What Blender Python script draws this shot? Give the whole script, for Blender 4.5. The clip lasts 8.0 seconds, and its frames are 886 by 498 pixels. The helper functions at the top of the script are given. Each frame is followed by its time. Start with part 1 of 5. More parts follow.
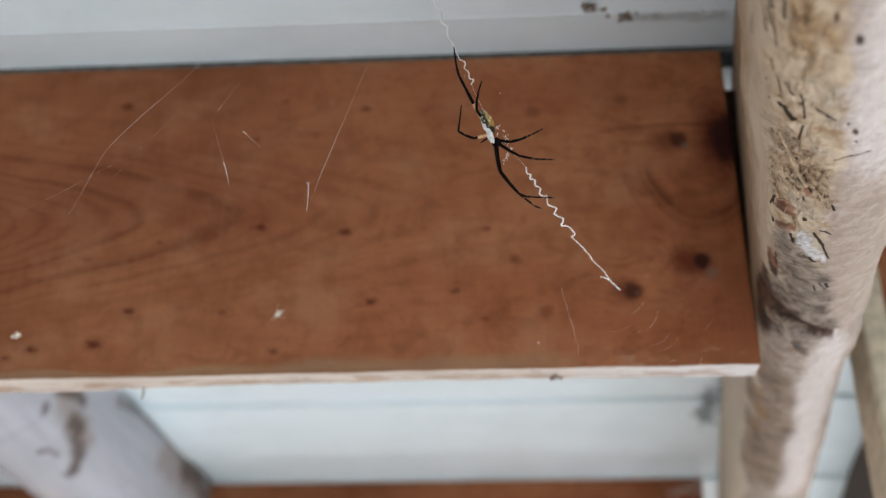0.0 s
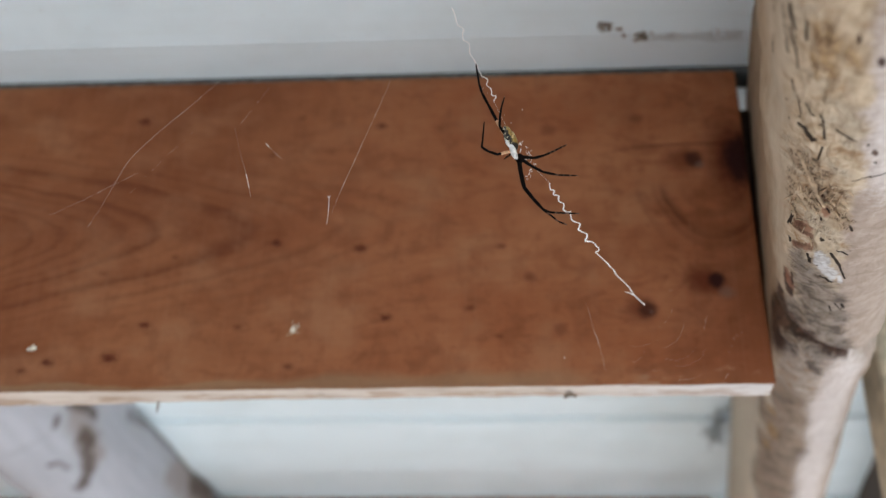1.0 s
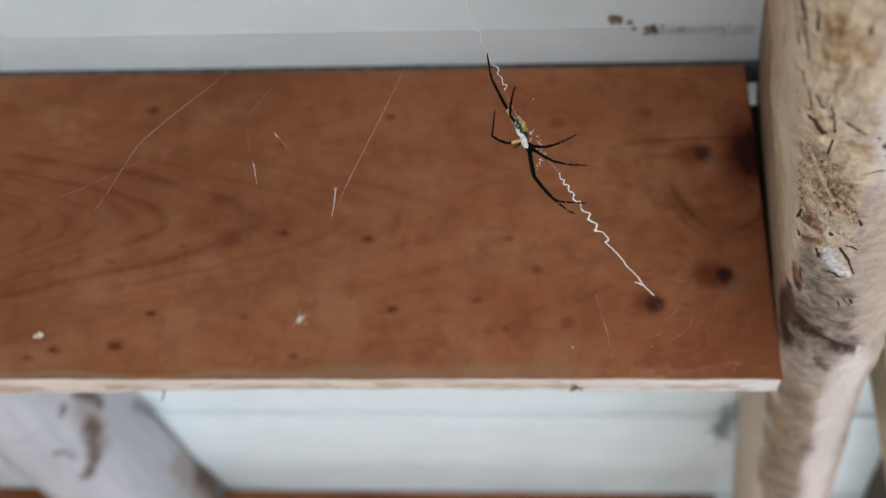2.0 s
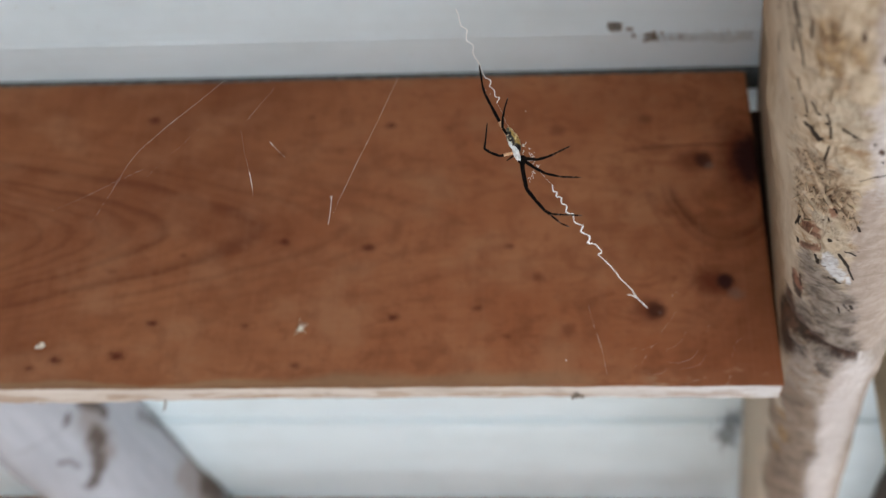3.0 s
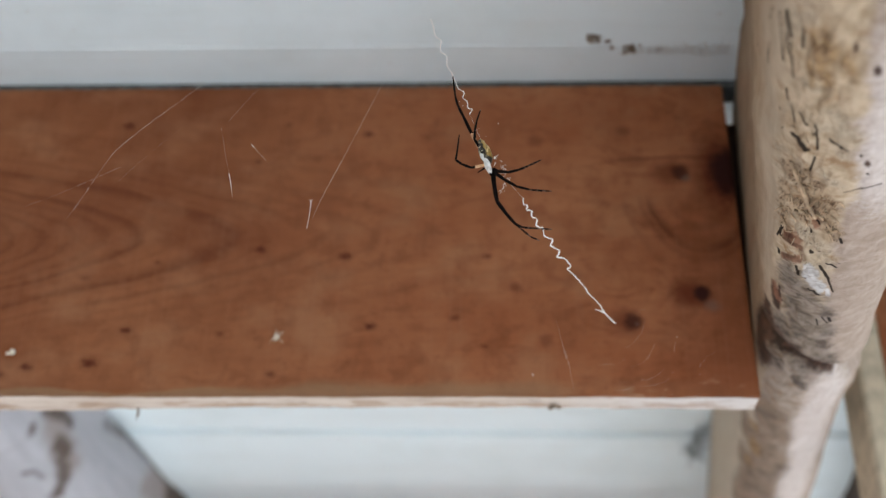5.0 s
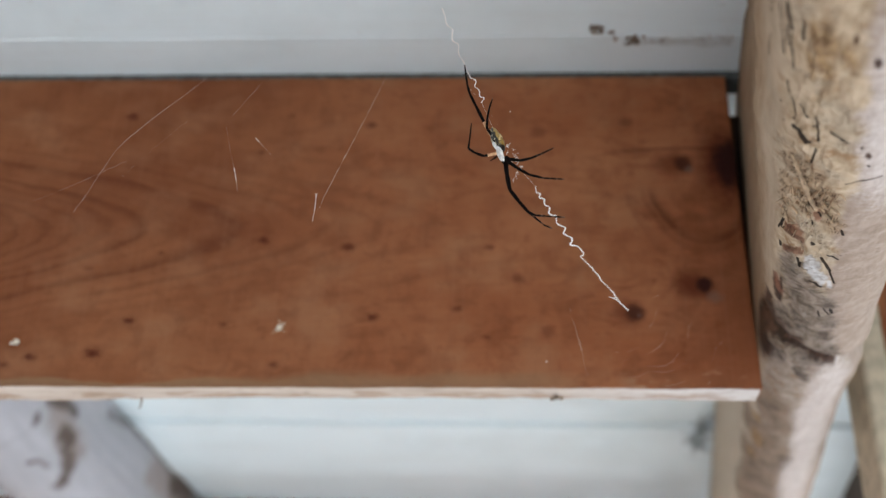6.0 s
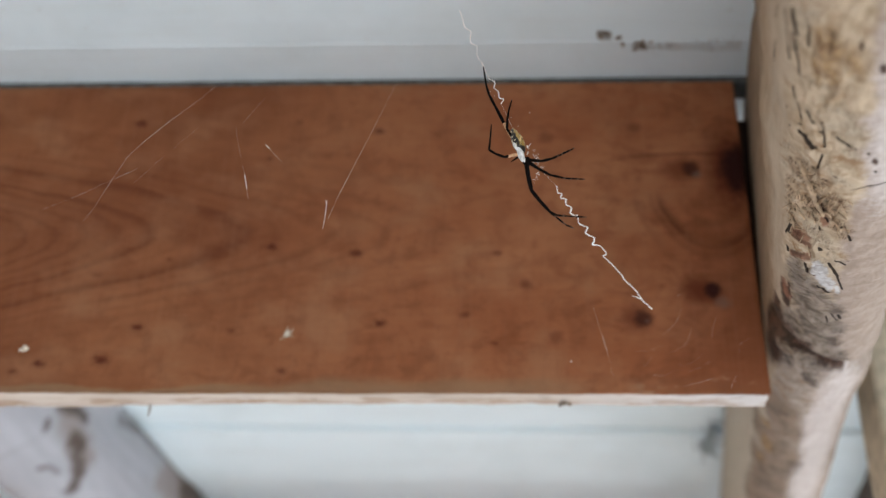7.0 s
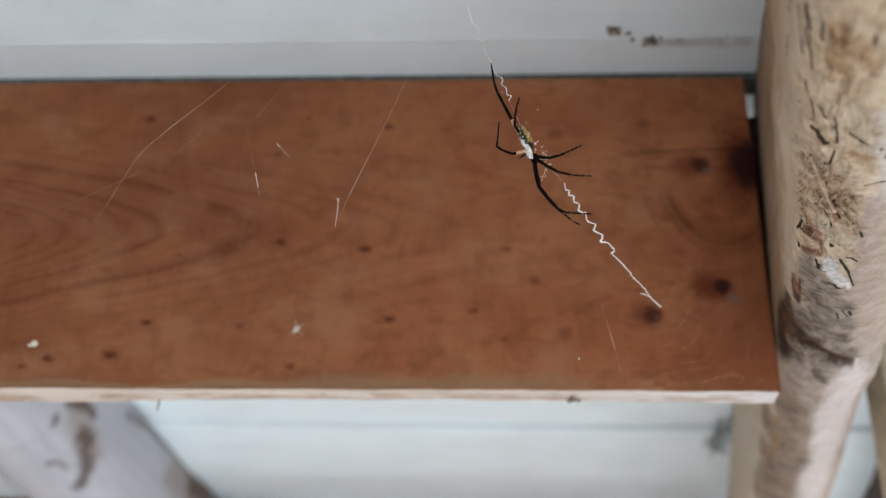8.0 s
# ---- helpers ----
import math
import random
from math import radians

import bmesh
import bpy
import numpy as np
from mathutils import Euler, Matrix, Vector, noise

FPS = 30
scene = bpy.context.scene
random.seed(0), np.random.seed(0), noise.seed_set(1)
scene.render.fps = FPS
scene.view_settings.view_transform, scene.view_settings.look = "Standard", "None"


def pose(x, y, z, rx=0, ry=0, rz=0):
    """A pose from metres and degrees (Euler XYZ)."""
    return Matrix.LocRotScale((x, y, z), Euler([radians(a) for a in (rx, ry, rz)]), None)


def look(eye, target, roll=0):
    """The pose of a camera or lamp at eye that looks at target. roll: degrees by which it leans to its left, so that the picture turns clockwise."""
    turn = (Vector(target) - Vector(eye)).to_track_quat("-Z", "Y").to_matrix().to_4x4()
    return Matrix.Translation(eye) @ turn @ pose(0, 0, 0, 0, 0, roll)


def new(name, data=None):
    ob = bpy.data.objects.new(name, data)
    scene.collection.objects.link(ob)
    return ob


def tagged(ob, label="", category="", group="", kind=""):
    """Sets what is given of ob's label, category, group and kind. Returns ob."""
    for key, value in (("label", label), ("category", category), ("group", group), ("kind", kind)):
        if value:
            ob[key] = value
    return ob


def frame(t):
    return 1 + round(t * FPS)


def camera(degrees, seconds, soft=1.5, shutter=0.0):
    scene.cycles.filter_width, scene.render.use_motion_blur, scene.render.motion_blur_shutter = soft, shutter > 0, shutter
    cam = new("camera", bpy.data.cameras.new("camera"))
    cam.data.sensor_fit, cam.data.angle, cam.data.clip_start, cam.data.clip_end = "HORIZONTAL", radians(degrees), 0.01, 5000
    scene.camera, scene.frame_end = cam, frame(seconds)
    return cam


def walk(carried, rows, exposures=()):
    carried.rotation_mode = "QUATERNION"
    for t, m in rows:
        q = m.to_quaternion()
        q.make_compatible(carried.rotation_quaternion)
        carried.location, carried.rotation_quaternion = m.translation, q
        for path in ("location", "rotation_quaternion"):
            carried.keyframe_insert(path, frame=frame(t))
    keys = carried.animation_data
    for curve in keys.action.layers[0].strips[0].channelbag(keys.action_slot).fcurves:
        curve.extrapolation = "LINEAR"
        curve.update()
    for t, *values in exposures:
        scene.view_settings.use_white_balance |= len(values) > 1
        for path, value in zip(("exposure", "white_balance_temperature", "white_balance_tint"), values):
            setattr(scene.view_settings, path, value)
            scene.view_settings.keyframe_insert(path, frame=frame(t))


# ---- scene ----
cam = camera(40.07, 8.0, soft=1.35)
cam.data.dof.use_dof = True
cam.data.dof.focus_distance = 0.43
cam.data.dof.aperture_fstop = 8.5

walk(cam, [
    (0, pose(-0.1118, -0.5145, -0.2363, 120.265, -0.549, 3.623)),
    (0.1, pose(-0.1122, -0.5152, -0.2362, 120.694, -0.567, 3.321)),
    (0.2, pose(-0.1126, -0.5159, -0.2361, 120.874, -0.580, 3.034)),
    (0.3, pose(-0.1130, -0.5165, -0.2360, 120.961, -0.597, 3.403)),
    (0.4, pose(-0.1134, -0.5171, -0.2359, 121.045, -0.624, 3.556)),
    (0.5, pose(-0.1138, -0.5174, -0.2359, 121.001, -0.672, 3.563)),
    (0.6, pose(-0.1143, -0.5174, -0.2361, 120.815, -0.747, 3.521)),
    (0.7, pose(-0.1148, -0.5172, -0.2364, 120.849, -0.842, 3.265)),
    (0.8, pose(-0.1153, -0.5169, -0.2368, 121.010, -0.945, 3.184)),
    (0.9, pose(-0.1157, -0.5166, -0.2371, 121.045, -1.049, 3.293)),
    (1, pose(-0.1159, -0.5164, -0.2373, 121.060, -1.142, 3.621)),
    (1.1, pose(-0.1159, -0.5162, -0.2374, 121.112, -1.228, 4.060)),
    (1.2, pose(-0.1159, -0.5160, -0.2375, 120.602, -1.327, 4.007)),
    (2.3, pose(-0.1153, -0.5141, -0.2383, 121.002, -2.274, 3.819)),
    (2.4, pose(-0.1151, -0.5140, -0.2383, 121.043, -2.322, 4.134)),
    (2.5, pose(-0.1150, -0.5139, -0.2383, 121.116, -2.357, 4.043)),
    (2.6, pose(-0.1146, -0.5139, -0.2383, 121.377, -2.320, 3.833)),
    (2.7, pose(-0.1140, -0.5141, -0.2381, 121.396, -2.196, 3.820)),
    (2.8, pose(-0.1133, -0.5144, -0.2378, 121.358, -2.030, 3.749)),
    (2.9, pose(-0.1128, -0.5146, -0.2376, 121.122, -1.872, 3.930)),
    (3, pose(-0.1125, -0.5146, -0.2376, 121.149, -1.761, 4.082)),
    (3.1, pose(-0.1125, -0.5145, -0.2376, 121.398, -1.711, 4.539)),
    (3.2, pose(-0.1128, -0.5142, -0.2378, 121.208, -1.701, 4.482)),
    (3.3, pose(-0.1133, -0.5138, -0.2380, 121.226, -1.702, 4.164)),
    (3.4, pose(-0.1138, -0.5134, -0.2382, 121.225, -1.701, 3.929)),
    (3.5, pose(-0.1143, -0.5129, -0.2383, 121.156, -1.681, 3.709)),
    (3.6, pose(-0.1147, -0.5125, -0.2385, 121.191, -1.632, 3.709)),
    (3.7, pose(-0.1152, -0.5119, -0.2387, 120.957, -1.571, 3.921)),
    (3.8, pose(-0.1158, -0.5114, -0.2389, 120.626, -1.507, 3.807)),
    (3.9, pose(-0.1163, -0.5108, -0.2390, 119.923, -1.454, 3.390)),
    (4, pose(-0.1168, -0.5104, -0.2391, 119.791, -1.409, 3.334)),
    (4.1, pose(-0.1172, -0.5100, -0.2392, 120.095, -1.380, 3.259)),
    (4.2, pose(-0.1177, -0.5095, -0.2393, 120.035, -1.369, 3.093)),
    (4.3, pose(-0.1181, -0.5091, -0.2393, 120.028, -1.366, 3.045)),
    (4.4, pose(-0.1185, -0.5089, -0.2394, 120.299, -1.362, 2.852)),
    (4.5, pose(-0.1188, -0.5089, -0.2394, 120.571, -1.358, 2.674)),
    (4.6, pose(-0.1191, -0.5093, -0.2393, 121.084, -1.347, 2.337)),
    (4.7, pose(-0.1194, -0.5100, -0.2392, 121.660, -1.336, 2.311)),
    (4.8, pose(-0.1197, -0.5109, -0.2391, 121.771, -1.334, 2.290)),
    (4.9, pose(-0.1199, -0.5116, -0.2390, 121.858, -1.339, 2.216)),
    (5, pose(-0.1199, -0.5120, -0.2389, 121.882, -1.355, 2.272)),
    (5.1, pose(-0.1198, -0.5122, -0.2389, 121.453, -1.384, 2.475)),
    (5.2, pose(-0.1197, -0.5124, -0.2389, 121.304, -1.412, 2.444)),
    (6.3, pose(-0.1179, -0.5131, -0.2389, 121.575, -1.737, 2.532)),
    (6.4, pose(-0.1177, -0.5132, -0.2389, 121.714, -1.756, 2.777)),
    (6.5, pose(-0.1176, -0.5132, -0.2388, 121.713, -1.776, 3.325)),
    (6.6, pose(-0.1175, -0.5133, -0.2388, 121.632, -1.783, 4.071)),
    (6.7, pose(-0.1174, -0.5133, -0.2387, 121.183, -1.778, 4.324)),
    (6.8, pose(-0.1173, -0.5133, -0.2386, 121.070, -1.758, 4.315)),
    (6.9, pose(-0.1172, -0.5133, -0.2385, 121.346, -1.730, 3.507)),
    (7, pose(-0.1170, -0.5132, -0.2384, 121.618, -1.714, 2.941)),
    (7.1, pose(-0.1168, -0.5129, -0.2383, 122.038, -1.702, 2.784)),
    (7.2, pose(-0.1164, -0.5125, -0.2382, 122.068, -1.700, 2.733)),
    (7.3, pose(-0.1160, -0.5121, -0.2380, 121.627, -1.712, 2.918)),
    (7.4, pose(-0.1157, -0.5117, -0.2379, 121.604, -1.722, 2.878)),
    (7.5, pose(-0.1157, -0.5115, -0.2379, 121.512, -1.743, 2.921)),
    (7.6, pose(-0.1160, -0.5115, -0.2379, 121.499, -1.775, 2.914)),
    (7.7, pose(-0.1164, -0.5117, -0.2380, 121.491, -1.817, 2.812)),
    (7.8, pose(-0.1170, -0.5119, -0.2382, 121.437, -1.867, 2.932)),
    (7.9, pose(-0.1176, -0.5121, -0.2383, 121.465, -1.916, 3.077)),
    (8, pose(-0.1182, -0.5123, -0.2384, 121.462, -1.963, 3.161)),
])

# ---- light ----
world = bpy.data.worlds.new("world")
scene.world = world
world.use_nodes = True
wn = world.node_tree
sky = wn.nodes.new("ShaderNodeTexSky")
sky.sky_type = "NISHITA"
sky.sun_disc = False
sky.sun_elevation = radians(50)
sky.sun_rotation = radians(37)
sky.air_density, sky.dust_density, sky.ozone_density = 1.0, 3.0, 1.0
wn.nodes["Background"].inputs["Strength"].default_value = 0.12
wn.links.new(sky.outputs[0], wn.nodes["Background"].inputs["Color"])
sun_data = bpy.data.lights.new("sun", "SUN")
sun_data.energy, sun_data.angle, sun_data.color = 2.6, radians(0.6), (1.0, 0.98, 0.95)
sun = new("sun", sun_data)
sun.matrix_world = look((2.2, 2.9, 4.4), (0, 0, 0))
scene.view_settings.exposure = 1.82


# ---- helpers of the scene ----
def part(name, bm, material, parent=None, label=""):
    """One bmesh as one mesh object under a thing or part."""
    me = bpy.data.meshes.new(name)
    bm.to_mesh(me)
    bm.free()
    for m in material if isinstance(material, (list, tuple)) else (material,):
        me.materials.append(m)
    ob = new(name, me)
    if parent is not None:
        ob.parent = parent
    if label:
        ob["label"] = label
    return ob


def smooth(bm):
    for f in bm.faces:
        f.smooth = True
    return bm


def tube(bm, points, radii, sides=8, index=0):
    """A round tube along points, closed at both ends."""
    pts = [Vector(p) for p in points]
    if not isinstance(radii, (list, tuple)):
        radii = [radii] * len(pts)
    rings = []
    side = None
    for i, p in enumerate(pts):
        d = (pts[min(i + 1, len(pts) - 1)] - pts[max(i - 1, 0)]).normalized()
        if side is None:
            side = d.orthogonal().normalized()
        side = (side - d * side.dot(d)).normalized()
        up = d.cross(side)
        rings.append([bm.verts.new(p + radii[i] * (math.cos(a) * side + math.sin(a) * up))
                      for a in (2 * math.pi * k / sides for k in range(sides))])
    for a, b in zip(rings, rings[1:]):
        for k in range(sides):
            f = bm.faces.new((a[k], a[(k + 1) % sides], b[(k + 1) % sides], b[k]))
            f.smooth, f.material_index = True, index
    for ring in (rings[0][::-1], rings[-1]):
        bm.faces.new(ring).material_index = index
    return bm


def box(bm, lo, hi, bevel=0.0):
    verts = [bm.verts.new((x, y, z)) for x in (lo[0], hi[0]) for y in (lo[1], hi[1]) for z in (lo[2], hi[2])]
    for q in ((0, 1, 3, 2), (4, 6, 7, 5), (0, 4, 5, 1), (2, 3, 7, 6), (0, 2, 6, 4), (1, 5, 7, 3)):
        bm.faces.new([verts[i] for i in q])
    if bevel:
        bmesh.ops.bevel(bm, geom=bm.edges[:], offset=bevel, segments=2, affect="EDGES")
    return bm


def spline(keys, n):
    """Points at n even steps through rows of numbers (Catmull-Rom)."""
    k = np.array(keys, float)
    out = []
    for s in np.linspace(0, len(k) - 1, n):
        i = min(int(s), len(k) - 2)
        u = s - i
        p0, p1, p2, p3 = k[max(i - 1, 0)], k[i], k[i + 1], k[min(i + 2, len(k) - 1)]
        out.append(0.5 * (2 * p1 + (p2 - p0) * u + (2 * p0 - 5 * p1 + 4 * p2 - p3) * u ** 2 + (3 * p1 - p0 - 3 * p2 + p3) * u ** 3))
    return out


# ---- materials ----
class Nodes:
    """Short way to write node materials."""

    def __init__(self, name):
        self.m = bpy.data.materials.new(name)
        self.m.use_nodes = True
        self.t = self.m.node_tree
        self.b = self.t.nodes["Principled BSDF"]

    def n(self, kind, **values):
        node = self.t.nodes.new("ShaderNode" + kind)
        for key, value in values.items():
            if key == "op":
                node.operation = value
            elif key == "mode":
                node.blend_type = value
        return node

    def put(self, socket, value):
        if isinstance(value, bpy.types.NodeSocket):
            self.t.links.new(value, socket)
        elif isinstance(value, tuple) and len(value) == 3 and socket.type == "RGBA":
            socket.default_value = (*value, 1)
        else:
            socket.default_value = value

    def math(self, op, a, b=0.0, c=0.0):
        node = self.n("Math", op=op)
        for s, v in zip(node.inputs, (a, b, c)):
            self.put(s, v)
        return node.outputs[0]

    def vec(self, op, a, b=(0, 0, 0)):
        node = self.n("VectorMath", op=op)
        self.put(node.inputs[0], a)
        if op == "SCALE":
            self.put(node.inputs[3], b)
        else:
            self.put(node.inputs[1], b)
        return node.outputs["Value"] if op in ("LENGTH", "DISTANCE", "DOT_PRODUCT") else node.outputs[0]

    def coord(self, kind="Object"):
        return self.n("TexCoord").outputs[kind]

    def noise(self, vector, scale, detail=4.0, rough=0.55, distort=0.0):
        node = self.n("TexNoise")
        for key, v in (("Vector", vector), ("Scale", scale), ("Detail", detail), ("Roughness", rough), ("Distortion", distort)):
            self.put(node.inputs[key], v)
        return node.outputs[0]

    def voronoi(self, vector, scale, feature="F1"):
        node = self.n("TexVoronoi")
        node.feature = feature
        self.put(node.inputs["Vector"], vector)
        self.put(node.inputs["Scale"], scale)
        return node.outputs["Distance"]

    def ramp(self, value, a, b, lo=0.0, hi=1.0):
        node = self.n("MapRange")
        node.interpolation_type = "SMOOTHSTEP"
        for s, v in zip(node.inputs, (value, a, b, lo, hi)):
            self.put(s, v)
        return node.outputs[0]

    def mix(self, fac, a, b, mode="MIX"):
        node = self.n("MixRGB", mode=mode)
        for s, v in zip(node.inputs, (fac, a, b)):
            self.put(s, v)
        return node.outputs[0]

    def axes(self, vector):
        node = self.n("SeparateXYZ")
        self.put(node.inputs[0], vector)
        return node.outputs

    def join(self, x, y, z):
        node = self.n("CombineXYZ")
        for s, v in zip(node.inputs, (x, y, z)):
            self.put(s, v)
        return node.outputs[0]

    def done(self, colour, rough=0.6, height=None, depth=0.001, strength=0.5, metal=0.0, spec=0.4):
        self.put(self.b.inputs["Base Color"], colour)
        self.put(self.b.inputs["Roughness"], rough)
        self.put(self.b.inputs["Metallic"], metal)
        self.put(self.b.inputs["Specular IOR Level"], spec)
        if height is not None:
            bump = self.n("Bump")
            self.put(bump.inputs["Strength"], strength)
            self.put(bump.inputs["Distance"], depth)
            self.put(bump.inputs["Height"], height)
            self.t.links.new(bump.outputs[0], self.b.inputs["Normal"])
        return self.m


# Knots of the board: x, z, half width, half height, darkness, reach of the reddish tail beside it.
KNOTS = ((-0.0562, 0.0391, 0.0048, 0.0050, 0.72, 0.0100), (-0.0222, 0.0545, 0.0042, 0.0050, 0.95, 0.0130), (-0.0272, 0.1262, 0.0046, 0.0050, 0.72, 0.0140),
         (-0.0030, 0.1262, 0.0104, 0.0172, 1.0, 0.0150))
# Pale grey resin smears beside the knots: x, z, radius.
SMEARS = ((-0.0180, 0.0478, 0.0052), (-0.0545, 0.0378, 0.0013), (-0.0245, 0.1225, 0.0034))
SPECKS = ((-0.1821, 0.0362, 0.0024), (-0.1963, 0.0756, 0.0024), (-0.1889, 0.1515, 0.0022), (-0.1412, 0.0409, 0.0018),
          (-0.2390, 0.0795, 0.0023), (-0.3147, 0.0160, 0.0034), (-0.345, 0.0140, 0.0022), (-0.300, 0.0335, 0.0022),
          (-0.325, 0.063, 0.0016), (-0.246, 0.134, 0.0016), (-0.127, 0.0255, 0.0014),
          (-0.290, 0.0720, 0.0013), (-0.318, 0.1580, 0.0028), (-0.254, 0.0320, 0.0018), (-0.227, 0.0105, 0.0020),
          (-0.357, 0.0095, 0.0016), (-0.232, 0.1580, 0.0014), (-0.126, 0.0755, 0.0018))
# Growth rings that cut the face in arches: x of the tip, breadth of the dark wood, strength.
RINGS = ((-0.382, 0.007, 0.45), (-0.367, 0.006, 0.50), (-0.351, 0.006, 0.55), (-0.336, 0.007, 0.50), (-0.319, 0.009, 0.45), (-0.301, 0.011, 0.75), (-0.284, 0.006, 0.25),
         (-0.253, 0.024, 0.85), (-0.236, 0.006, 0.25), (-0.210, 0.012, 0.48), (-0.182, 0.010, 0.26), (-0.150, 0.020, 0.26), (-0.118, 0.010, 0.16), (-0.080, 0.022, 0.22), (-0.030, 0.018, 0.16))


def wood_face():
    k = Nodes("brown_wood")
    p = k.coord()
    x, y, z = k.axes(p)
    rag = k.math("SUBTRACT", k.noise(p, 240.0, 4.0, 0.6), 0.5)
    warp, dark, glow = 0.0, 0.0, 0.0
    for kx, kz, rx, rz, amount, tail in KNOTS:
        dx, dz = k.math("SUBTRACT", x, kx), k.math("SUBTRACT", z, kz)
        far = k.vec("LENGTH", k.join(k.math("DIVIDE", dx, rx), k.math("DIVIDE", dz, rz), 0.0))
        near = k.ramp(far, 0.0, 5.0, 1.0, 0.0)
        push = k.math("MULTIPLY", k.math("MULTIPLY", near, near), rz * 1.5 * amount)
        warp = k.math("ADD", warp, k.math("MULTIPLY", push, k.ramp(dz, -rz, rz, 1.0, -1.0)))
        edge = k.math("ADD", far, k.math("MULTIPLY", rag, 0.9))
        dark = k.math("MAXIMUM", dark, k.ramp(edge, 0.50, 1.25, amount, 0.0))
        # Reddish wood round the knot, drawn out to one side along the grain.
        out = k.vec("LENGTH", k.join(k.math("DIVIDE", k.math("ADD", dx, tail * 0.35), tail), k.math("DIVIDE", dz, rz * 1.8), 0.0))
        glow = k.math("MAXIMUM", glow, k.ramp(k.math("ADD", out, k.math("MULTIPLY", rag, 0.5)), 0.20, 1.20, 0.88 * amount, 0.0))
    for fx, fz, r in ((-0.055, 0.153, 0.0045), (-0.101, 0.146, 0.0050), (-0.098, 0.029, 0.0048), (-0.112, 0.058, 0.0040)):
        far = k.vec("LENGTH", k.vec("MULTIPLY", k.vec("SUBTRACT", p, (fx, 0, fz)), (0.8, 0, 1.0)))
        glow = k.math("MAXIMUM", glow, k.ramp(k.math("ADD", far, k.math("MULTIPLY", rag, r)), r * 0.2, r, 0.45, 0.0))
    smear = 0.0
    for sx, sz, r in SMEARS:
        far = k.vec("LENGTH", k.vec("MULTIPLY", k.vec("SUBTRACT", p, (sx, 0, sz)), (1.0, 0, 1.0)))
        smear = k.math("MAXIMUM", smear, k.ramp(k.math("ADD", far, k.math("MULTIPLY", rag, r * 1.2)), r * 0.2, r, 0.42, 0.0))
    speck = 0.0
    for sx, sz, r in SPECKS:
        off = k.vec("MULTIPLY", k.vec("SUBTRACT", p, (sx, 0, sz)), (0.66, 0, 1.0))
        far = k.math("ADD", k.vec("LENGTH", off), k.math("MULTIPLY", k.math("SUBTRACT", k.noise(p, 420.0, 3.0, 0.6), 0.5), r * 1.7))
        speck = k.math("MAXIMUM", speck, k.ramp(far, 0.0, r * 1.25, 0.90 if r > 0.0021 else 0.55, 0.0))
        glow = k.math("MAXIMUM", glow, k.ramp(far, r * 0.4, r * 1.9, 0.16, 0.0))
    # A plain-sawn face: each ring of the leaning trunk shows as a hyperbola with its tip towards the nailed end.
    slow = k.math("MULTIPLY", k.math("SUBTRACT", k.noise(k.vec("MULTIPLY", p, (7.0, 1.0, 12.0)), 1.0, 2.0), 0.5), 0.016)
    zc = k.math("ADD", k.math("SUBTRACT", k.math("ADD", z, warp), 0.0865), slow)
    wide = k.math("SQRT", k.math("ADD", k.math("MULTIPLY", zc, zc), 0.035 ** 2))
    field = k.math("ADD", x, k.math("MULTIPLY", k.math("SUBTRACT", wide, 0.035), 6.9))
    shake = k.math("MULTIPLY", k.math("SUBTRACT", k.noise(k.vec("MULTIPLY", p, (42.0, 1.0, 120.0)), 1.0, 4.0, 0.6), 0.5), 0.020)
    field = k.math("ADD", field, shake)
    late = 0.0
    for tip, broad, much in RINGS:
        band = k.math("MULTIPLY", k.ramp(field, tip - broad, tip, 0.0, much), k.ramp(field, tip, tip + broad * 0.45, 1.0, 0.0))
        late = k.math("MAXIMUM", late, band)
    outer = k.math("FRACT", k.math("MULTIPLY", k.math("ADD", field, k.math("MULTIPLY", k.math("SUBTRACT", k.noise(k.vec("MULTIPLY", p, (3.0, 1.0, 9.0)), 1.0, 2.0), 0.5), 0.12)), 1.0 / 0.037))
    outer = k.math("MULTIPLY", k.math("MULTIPLY", k.ramp(outer, 0.45, 0.92), k.ramp(outer, 0.92, 1.0, 1.0, 0.0)), k.ramp(field, -0.04, 0.08, 0.0, 0.13))
    late = k.math("MAXIMUM", late, outer)
    patchy = k.ramp(k.noise(k.vec("MULTIPLY", p, (20.0, 1.0, 34.0)), 1.0, 4.0, 0.6), 0.30, 0.56, 0.40, 1.0)
    late = k.math("MULTIPLY", k.math("MULTIPLY", late, patchy), k.ramp(k.math("ABSOLUTE", zc), 0.022, 0.062, 1.0, 0.45))
    # The arch of grain that runs over the upper knot into the edge knot.
    bx = k.math("ADD", x, 0.027)
    arch = k.math("SUBTRACT", z, k.math("SUBTRACT", 0.1362, k.math("MULTIPLY", k.math("MULTIPLY", bx, bx), 2.2)))
    arch = k.math("ADD", arch, k.math("MULTIPLY", shake, 0.06))
    reach = k.math("MULTIPLY", k.ramp(x, -0.100, -0.035), k.ramp(x, -0.008, 0.0, 1.0, 0.0))
    arch = k.math("MULTIPLY", k.math("MULTIPLY", k.ramp(arch, -0.0026, 0.0, 0.0, 1.0), k.ramp(arch, 0.0, 0.0006, 1.0, 0.0)), reach)
    # Loops of grain under the upper knot.
    loop = k.vec("LENGTH", k.vec("MULTIPLY", k.vec("SUBTRACT", p, (-0.0190, 0, 0.1120)), (1.0, 0, 0.74)))
